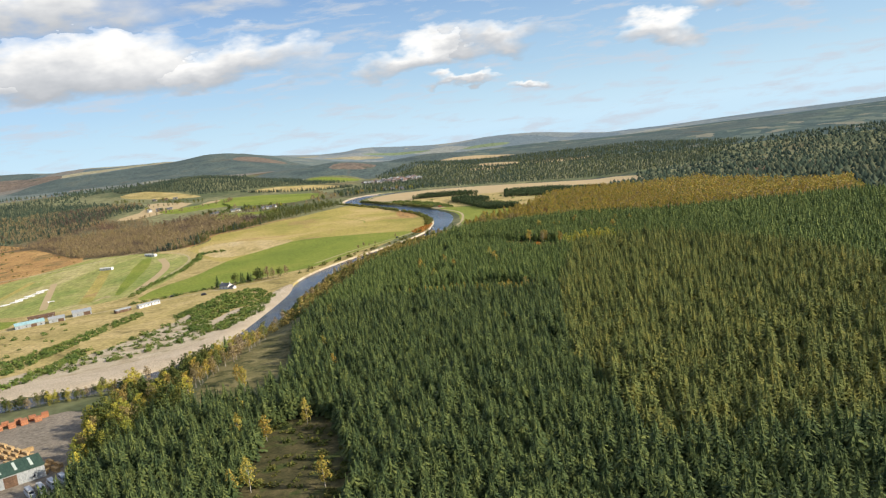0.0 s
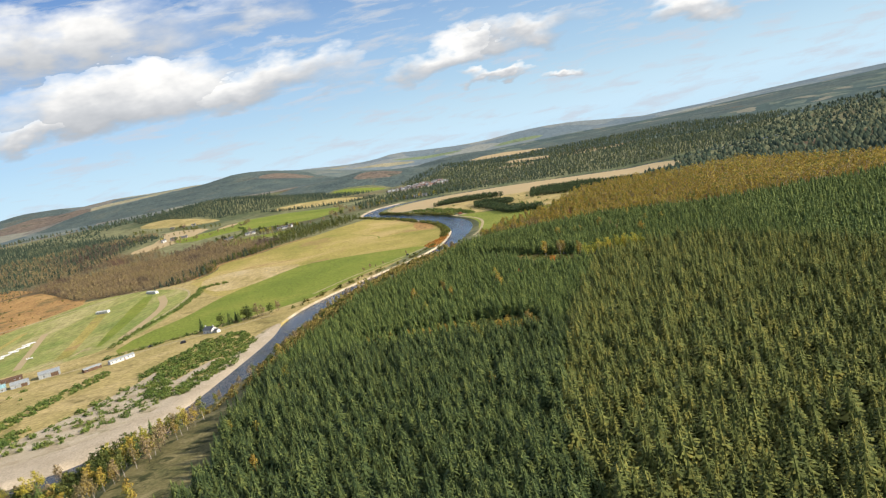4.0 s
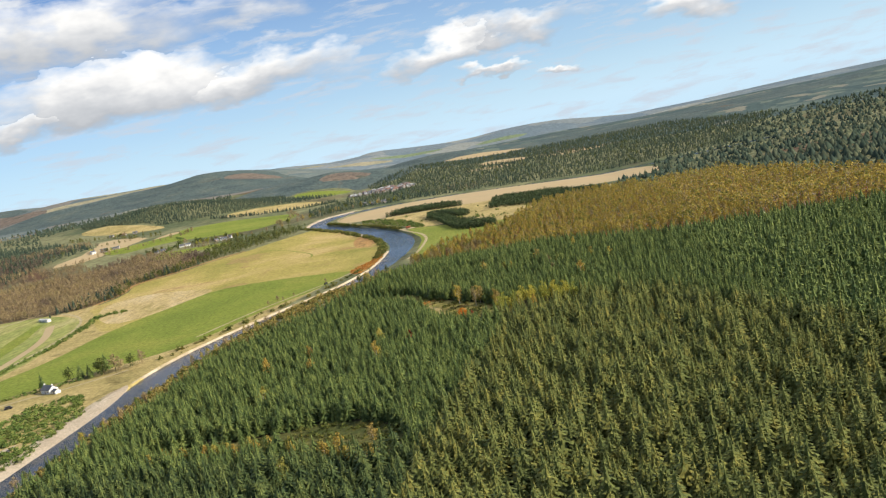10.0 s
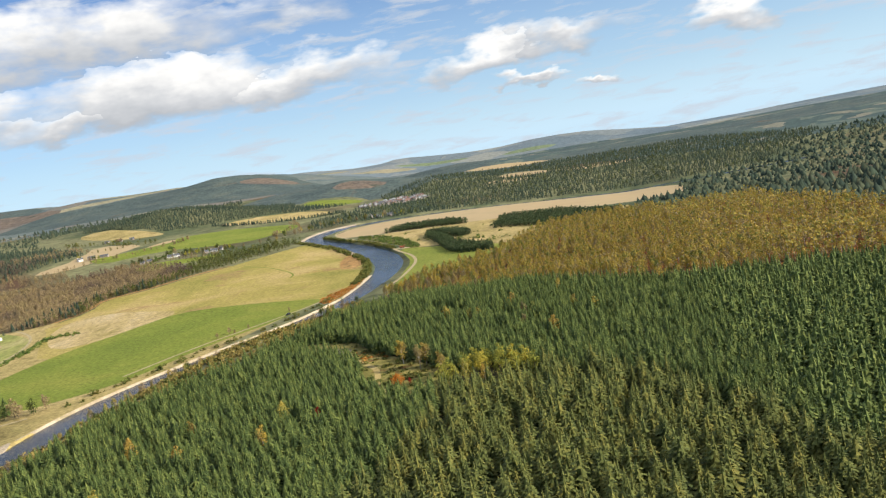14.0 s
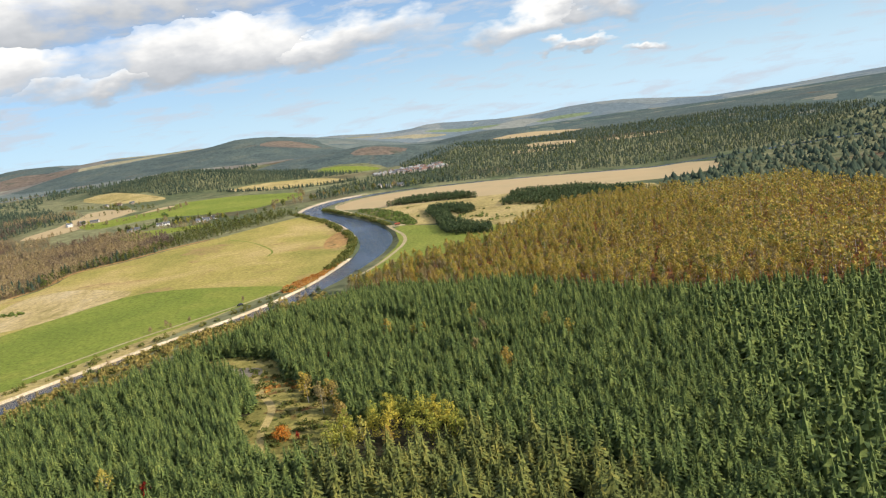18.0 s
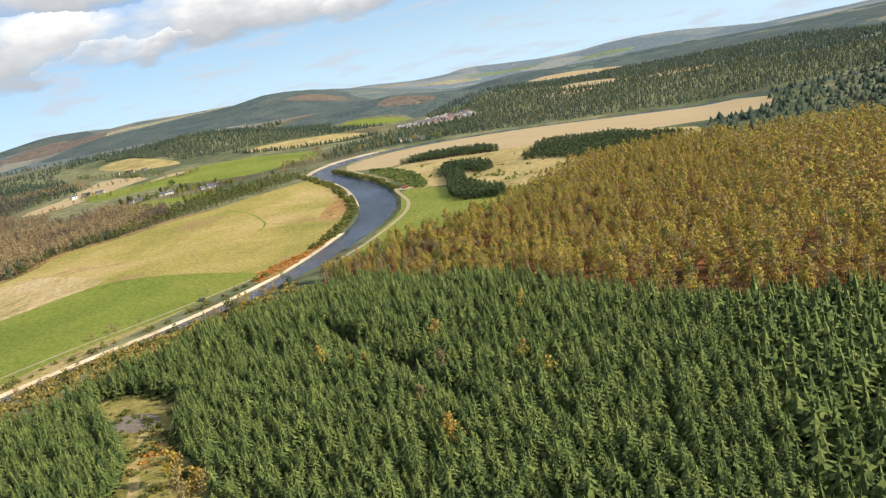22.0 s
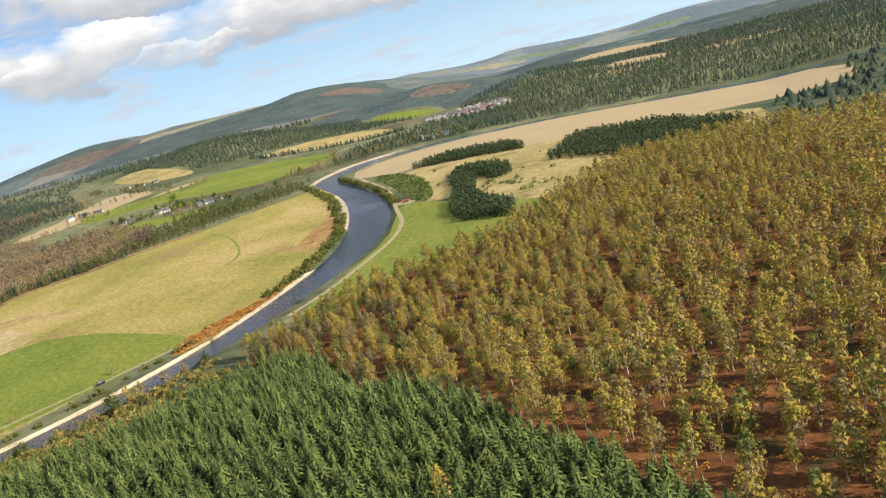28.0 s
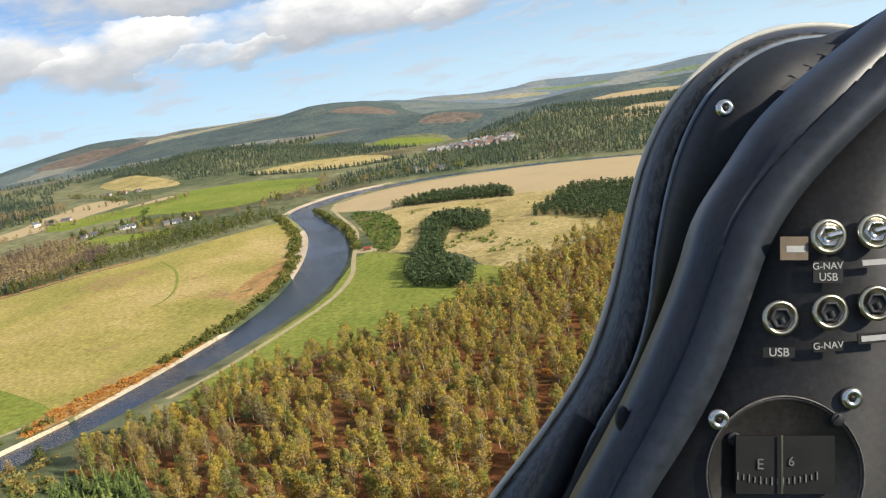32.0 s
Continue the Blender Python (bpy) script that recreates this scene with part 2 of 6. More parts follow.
M_SPRUCE = material("spruce_needles", (0.058, 0.09, 0.027), (0.13, 0.175, 0.047), (0.22, 0.255, 0.066), scale=0.22, fine=1.1, spread=(0.33, 0.67), per_island=0.24, rough=0.75, spec=0.2, trans=0.1)
# darker needle colours for the spruces south of the ride
M_DARKSPRUCE = material("dark_spruce_needles", (0.036, 0.06, 0.022), (0.086, 0.118, 0.036), (0.165, 0.19, 0.052), scale=0.2, fine=1.1, spread=(0.32, 0.68), per_island=0.24, rough=0.75, spec=0.2, trans=0.05)
M_SHELTER = material("pine_needles", (0.035, 0.058, 0.026), (0.062, 0.092, 0.036), (0.11, 0.14, 0.05), scale=0.2, fine=1.0, spread=(0.28, 0.72), per_island=0.2, rough=0.8, spec=0.2)
M_LARCH = material("larch_needles", (0.078, 0.10, 0.029), (0.145, 0.162, 0.042), (0.25, 0.222, 0.05), scale=0.14, fine=0.8, spread=(0.28, 0.72), per_island=0.2, rough=0.8, spec=0.2)
M_BIRCHLEAF = material("birch_leaves", (0.28, 0.225, 0.105), (0.33, 0.25, 0.09), (0.37, 0.265, 0.07), (0.50, 0.365, 0.065), (0.40, 0.325, 0.07), (0.27, 0.26, 0.06), (0.17, 0.185, 0.05), scale=0.17, detail=1.0, spread=(0.34, 0.66), per_island=0.06, rough=0.8, spec=0.2, trans=0.3)
M_BIRCHTREE = material("single_birch_leaves", (0.28, 0.225, 0.105), (0.33, 0.25, 0.09), (0.37, 0.265, 0.07), (0.50, 0.365, 0.065), (0.40, 0.325, 0.07), (0.27, 0.26, 0.06), (0.17, 0.185, 0.05), scale=1.0, detail=1.0, spread=(0.28, 0.72), per_island=0.06, per_object=0.55, rough=0.8, spec=0.2, trans=0.3)
M_SPRUCETREE = material("single_spruce_needles", (0.058, 0.09, 0.027), (0.13, 0.175, 0.047), (0.22, 0.255, 0.066), scale=2.0, fine=14.0, spread=(0.28, 0.72), per_island=0.3, per_object=0.25, rough=0.75, spec=0.2)
M_GOLD = material("golden_leaves", (0.38, 0.25, 0.055), (0.45, 0.35, 0.07), (0.32, 0.31, 0.075), scale=0.08, per_island=0.3, per_object=0.4, rough=0.8, spec=0.2, trans=0.25)
M_GREENLEAF = material("late_green_leaves", (0.06, 0.08, 0.02), (0.115, 0.135, 0.03), (0.20, 0.175, 0.045), scale=0.08, per_island=0.3, per_object=0.35, rough=0.8, spec=0.2, trans=0.2)
M_BROWNWOOD = material("brown_wood_leaves", (0.19, 0.145, 0.088), (0.29, 0.212, 0.12), (0.35, 0.265, 0.125), (0.22, 0.18, 0.08), scale=0.025, per_island=0.3, rough=0.85, spec=0.1, patch=((0.13, 0.095, 0.075), 0.0075, 0.52, 0.6))
# needle green with a blue shift painted in for distance haze
M_FARWOOD = material("hazed_wood_needles", (0.034, 0.052, 0.038), (0.055, 0.077, 0.050), (0.095, 0.105, 0.06), scale=0.01, per_island=0.4, rough=0.9, spec=0.1)
M_BARK = material("bark", (0.08, 0.06, 0.045), (0.14, 0.11, 0.085), scale=1.5, spec=0.1)
M_BIRCHBARK = material("birch_bark", (0.32, 0.28, 0.23), (0.55, 0.50, 0.44), scale=1.2, spec=0.2)


def water_material():
    m = bpy.data.materials.new("river_water")
    m.use_nodes = True
    n = Nodes(m.node_tree)
    place = n.add("ShaderNodeTexCoord").outputs["Object"]
    riffle = n.noise(place, 0.016, 4.0, 0.6)
    tone = n.ramp(riffle, (0.4, (0.012, 0.022, 0.042)), (0.62, (0.028, 0.04, 0.055)))
    bsdf = n.add("ShaderNodeBsdfPrincipled", **{"Base Color": tone, "Roughness": 0.16, "Specular IOR Level": 0.5, "IOR": 1.33})
    waves = n.noise(place, 0.55, 6.0, 0.7, 0.6)
    strength = n.ramp(riffle, (0.42, (0.25, 0.25, 0.25)), (0.6, (0.8, 0.8, 0.8)))
    bp = n.add("ShaderNodeBump", Strength=strength, Distance=0.8, Height=waves)
    n.put(bsdf.inputs["Normal"], bp.outputs[0])
    out = n.add("ShaderNodeOutputMaterial")
    n.put(out.inputs["Surface"], bsdf.outputs[0])
    return m


M_WATER = water_material()


def patchwork(name, cell, *colours):
    """Far country: woods and fields in irregular plots."""
    m = bpy.data.materials.new(name)
    m.use_nodes = True
    n = Nodes(m.node_tree)
    place = n.add("ShaderNodeTexCoord").outputs["Object"]
    bent = n.add("ShaderNodeVectorMath", **{})
    bent.operation = "ADD"
    n.put(bent.inputs[0], n.scaled(place, (1, 0.75, 0)))
    wob = n.tree.nodes.new("ShaderNodeTexNoise")
    n.put(wob.inputs["Vector"], place)
    wob.inputs["Scale"].default_value = 0.006
    push = n.add("ShaderNodeVectorMath", **{})
    push.operation = "SCALE"
    n.put(push.inputs[0], wob.outputs["Color"])
    push.inputs["Scale"].default_value = 160.0
    n.put(bent.inputs[1], push.outputs[0])
    cells = n.add("ShaderNodeTexVoronoi", Vector=bent.outputs[0], Scale=1.0 / cell)
    value = n.add("ShaderNodeSeparateColor", Color=cells.outputs["Color"]).outputs[0]
    node = n.tree.nodes.new("ShaderNodeValToRGB")
    node.color_ramp.interpolation = "CONSTANT"
    el = node.color_ramp.elements
    while len(el) < len(colours):
        el.new(0.5)
    for k, c in enumerate(colours):
        el[k].position, el[k].color = k / len(colours), (*c, 1)
    n.put(node.inputs[0], value)
    grain = n.ramp(n.noise(place, 0.05, 4.0, 0.7), (0.3, (0.7, 0.7, 0.7)), (0.7, (1.2, 1.2, 1.2)))
    mul = n.tree.nodes.new("ShaderNodeMix")
    mul.data_type, mul.blend_type = "RGBA", "MULTIPLY"
    mul.inputs[0].default_value = 1.0
    n.put(mul.inputs[6], node.outputs[0])
    n.put(mul.inputs[7], grain)
    bsdf = n.add("ShaderNodeBsdfPrincipled", **{"Base Color": mul.outputs[2], "Roughness": 0.95, "Specular IOR Level": 0.1})
    out = n.add("ShaderNodeOutputMaterial")
    n.put(out.inputs["Surface"], bsdf.outputs[0])
    return m


# blue-grey distance haze is painted into the base colours of these plots
M_VALE = patchwork("hazed_farmland", 62.0, (0.07, 0.105, 0.10), (0.08, 0.115, 0.105), (0.15, 0.18, 0.14), (0.075, 0.11, 0.105), (0.24, 0.23, 0.17), (0.085, 0.12, 0.11), (0.12, 0.155, 0.125), (0.08, 0.115, 0.105), (0.10, 0.135, 0.12), (0.075, 0.11, 0.10))
M_MOOR = patchwork("hazed_heather_moor", 150.0, (0.13, 0.165, 0.165), (0.19, 0.205, 0.18), (0.115, 0.15, 0.155), (0.27, 0.26, 0.20), (0.15, 0.18, 0.165), (0.12, 0.155, 0.155), (0.22, 0.20, 0.165), (0.16, 0.19, 0.17))
M_RANGE = patchwork("hazed_range_heather", 190.0, (0.17, 0.215, 0.235), (0.22, 0.25, 0.25), (0.16, 0.205, 0.23), (0.30, 0.31, 0.27), (0.185, 0.225, 0.24), (0.165, 0.21, 0.23), (0.25, 0.27, 0.26))

# forest colour raised and shifted to blue to paint in the haze
M_CANOPY = material("hazed_canopy", (0.07, 0.095, 0.092), (0.10, 0.13, 0.118), (0.14, 0.155, 0.125), scale=0.012, fine=0.11, spread=(0.32, 0.7), bump=0.6, bump_scale=0.12, patch=((0.14, 0.11, 0.08), 0.006, 0.6, 0.7), spec=0.1)
M_REDMOOR = material("russet_heather", (0.14, 0.12, 0.10), (0.19, 0.15, 0.115), (0.25, 0.18, 0.13), scale=0.012, fine=0.08, patch=((0.08, 0.095, 0.07), 0.012, 0.55, 0.68), spec=0.1)
M_PALEMOOR = material("pale_upland_grass", (0.27, 0.26, 0.16), (0.42, 0.36, 0.23), scale=0.01, fine=0.07, patch=((0.16, 0.19, 0.12), 0.012, 0.56, 0.66), spec=0.1)
M_FARGREEN = material("far_pasture_green", (0.17, 0.22, 0.12), (0.24, 0.29, 0.15), scale=0.01, fine=0.06, spec=0.1)

# ---- the lie of the land ----
# crest lines of the hills: x and height along the dome and the moor, then along the far range
NEAR_X = (-3200, -2320, -2150, -2020, -1880, -1710, -1625, -1470, -1310, -1180, -1095, -985, -875, -795, -725, -600, -470, -330)
NEAR_Z = (110, 150, 150, 188, 197, 186, 174, 182, 172, 168, 161, 175, 170, 150, 134, 100, 68, 20)
FAR_X = (-4500, -2600, -1300, -950, -800, -680, -560, -470, -380, -250, -110, 60, 220, 360, 510, 660, 900, 1400, 4500)
FAR_Z = (130, 150, 150, 133, 116, 107, 106, 116, 104, 92, 82, 80, 86, 82, 72, 50, 20, 12, 40)
EDGE_Y = (380, 420, 440, 470, 520, 580, 660, 745, 800, 862, 920, 980, 1030)
EDGE_X = (-420, -300, -235, -188, -154, -146, -141, -136, -134, -128, -108, -74, -42)


def smooth(a, b, v):
    s = np.clip((v - a) / (b - a), 0, 1)
    return s * s * (3 - 2 * s)


def height(x, y):
    """The lie of the land: a flat river plain, a wooded terrace and hills all round."""
    x, y = np.asarray(x, float), np.asarray(y, float)
    u = (np.clip(x, -720, 330) + 150) / 500
    v = (np.clip(y, 380, 1780) - 1150) / 600
    plain = -2.66 - 3.22 * u + 6.21 * v + 0.43 * u * u - 14.91 * u * v + 7.73 * v * v - 15.81 * u * v * v - 1.39 * v ** 3
    r = np.hypot(x - 150, y - 450)
    south = np.clip(-y, 0, None)
    vale = 20 + 0.009 * np.clip(y - 2200, 0, 2500) + 88 * (1 - np.exp(-np.clip(-x - 280, 0, None) / 600)) - 0.045 * np.clip(x + 60, 0, 700) + 0.03 * south
    for px, py, wx, wy, top in ((-680, 2270, 200, 140, 42), (-330, 2760, 230, 170, 46), (-90, 3200, 300, 200, 26), (520, 3300, 420, 210, 8)):
        vale = vale + top * np.exp(-((x - px) / wx) ** 2 - ((y - py) / wy) ** 2)
    moor = np.interp(x, NEAR_X, NEAR_Z) - vale
    vale = vale + moor.clip(0) * np.exp(-((y - 3340) / np.where(y < 3340, 430, 700)) ** 2)
    range_ = np.interp(x, FAR_X, FAR_Z) - vale
    vale = vale + range_.clip(0) * np.exp(-((y - 4560) / 430) ** 2)
    h = plain + (vale - plain) * smooth(1480, 2250, r)
    wob = np.sin(x / 310 + 1.3) * np.cos(y / 270) + 0.5 * np.sin(x / 120 + y / 95)
    step = smooth(10, 50, x - np.interp(y, EDGE_Y, EDGE_X)) * smooth(-170, -125, x) * (1 - smooth(930, 1050, y))
    h = h + 11.5 * step
    return h + wob * 4 * smooth(1900, 3000, r)


def rounded(points, times=2, closed=True):
    """Chaikin's corner cutting."""
    p = np.array(points, float)
    for _ in range(times):
        q = np.roll(p, -1, 0) if closed else p[1:]
        b = p if closed else p[:-1]
        r = np.empty((2 * len(b), 2))
        r[0::2], r[1::2] = b * 0.75 + q * 0.25, b * 0.25 + q * 0.75
        p = r if closed else np.vstack((p[:1], r, p[-1:]))
    return p


def ribbon(points, width, side=0.0):
    """The outline of a strip along a line; side shifts it to the line's left (plus) or right."""
    p = rounded(points, 2, False)
    d = np.gradient(p, axis=0)
    d /= np.linalg.norm(d, axis=1)[:, None]
    nrm = np.stack((-d[:, 1], d[:, 0]), 1)
    return np.vstack((p + nrm * (side + width / 2), (p + nrm * (side - width / 2))[::-1]))


def inside(poly, x, y):
    poly = np.asarray(poly, float)
    hit = np.zeros(np.shape(x), bool)
    x0, y0 = poly[-1]
    for x1, y1 in poly:
        if y0 != y1:
            hit ^= ((y1 > y) != (y0 > y)) & (x < (x0 - x1) * (y - y1) / (y0 - y1) + x1)
        x0, y0 = x1, y1
    return hit


# the river's two edges, from upstream to downstream
BANK_L = [(-640, 370), (-420, 420), (-330, 446), (-272, 459), (-225, 466), (-180, 502), (-165, 560), (-161, 660), (-158, 750), (-166, 802), (-157, 860), (-138, 908), (-104, 972), (-72, 1022), (-52, 1066),
          (-37, 1120), (-31, 1190), (-31, 1262), (-45, 1336), (-82, 1440), (-132, 1546), (-190, 1628), (-222, 1668), (-226, 1712), (-206, 1780), (-160, 1850), (-88, 1905), (60, 1944), (250, 1925), (700, 1960)]
BANK_R = [(-640, 330), (-420, 385), (-300, 420), (-235, 438), (-188, 470), (-154, 520), (-146, 580), (-141, 660), (-136, 745), (-134, 800), (-128, 862), (-108, 920), (-74, 980), (-42, 1030), (-24, 1085),
          (-9, 1150), (-4, 1195), (0, 1262), (-9, 1344), (-41, 1440), (-95, 1544), (-160, 1632), (-192, 1672), (-198, 1712), (-180, 1768), (-138, 1832), (-72, 1884), (66, 1922), (250, 1904), (700, 1935)]
RIVER = np.vstack((rounded(BANK_L, 2, False), rounded(BANK_R, 2, False)[::-1]))

# what lies where, the later over the earlier: name, outline, material, label, category
SPRUCE_WOOD = [(-150, 150), (-146, 300), (-120, 345), (-92, 352), (-84, 395), (-97, 452), (-103, 520), (-103, 575), (-92, 653), (-84, 760), (-46, 826), (-14, 905), (0, 955), (12, 985), (20, 1020), (28, 1048), (46, 1057), (68, 1037), (88, 1011), (112, 976), (121, 989), (152, 958), (176, 930),
               (230, 880), (420, 830), (520, 500), (500, 150)]
BIRCH_WOOD = [(30, 1054), (9, 1066), (11, 1085), (18, 1106), (34, 1150), (55, 1172), (80, 1196), (104, 1220), (115, 1240), (124, 1280), (134, 1322), (146, 1345), (175, 1420), (260, 1440), (420, 1400), (480, 1000), (420, 830), (230, 880), (176, 930),
              (152, 960), (121, 992), (112, 979), (88, 1014), (68, 1040), (46, 1060)]


BROWN_WOOD = [(-900, 1400), (-728, 1490), (-694, 1531), (-575, 1572), (-516, 1632), (-400, 1585), (-340, 1500), (-380, 1425), (-418, 1372), (-400, 1290), (-440, 1240), (-600, 1270), (-670, 1350), (-770, 1450)]


def arc(a0, a1, r=4872):
    """Points along the horizon between two bearings."""
    return [(r * math.sin(radians(k)), 200 + r * math.cos(radians(k))) for k in np.linspace(a0, a1, 22)]


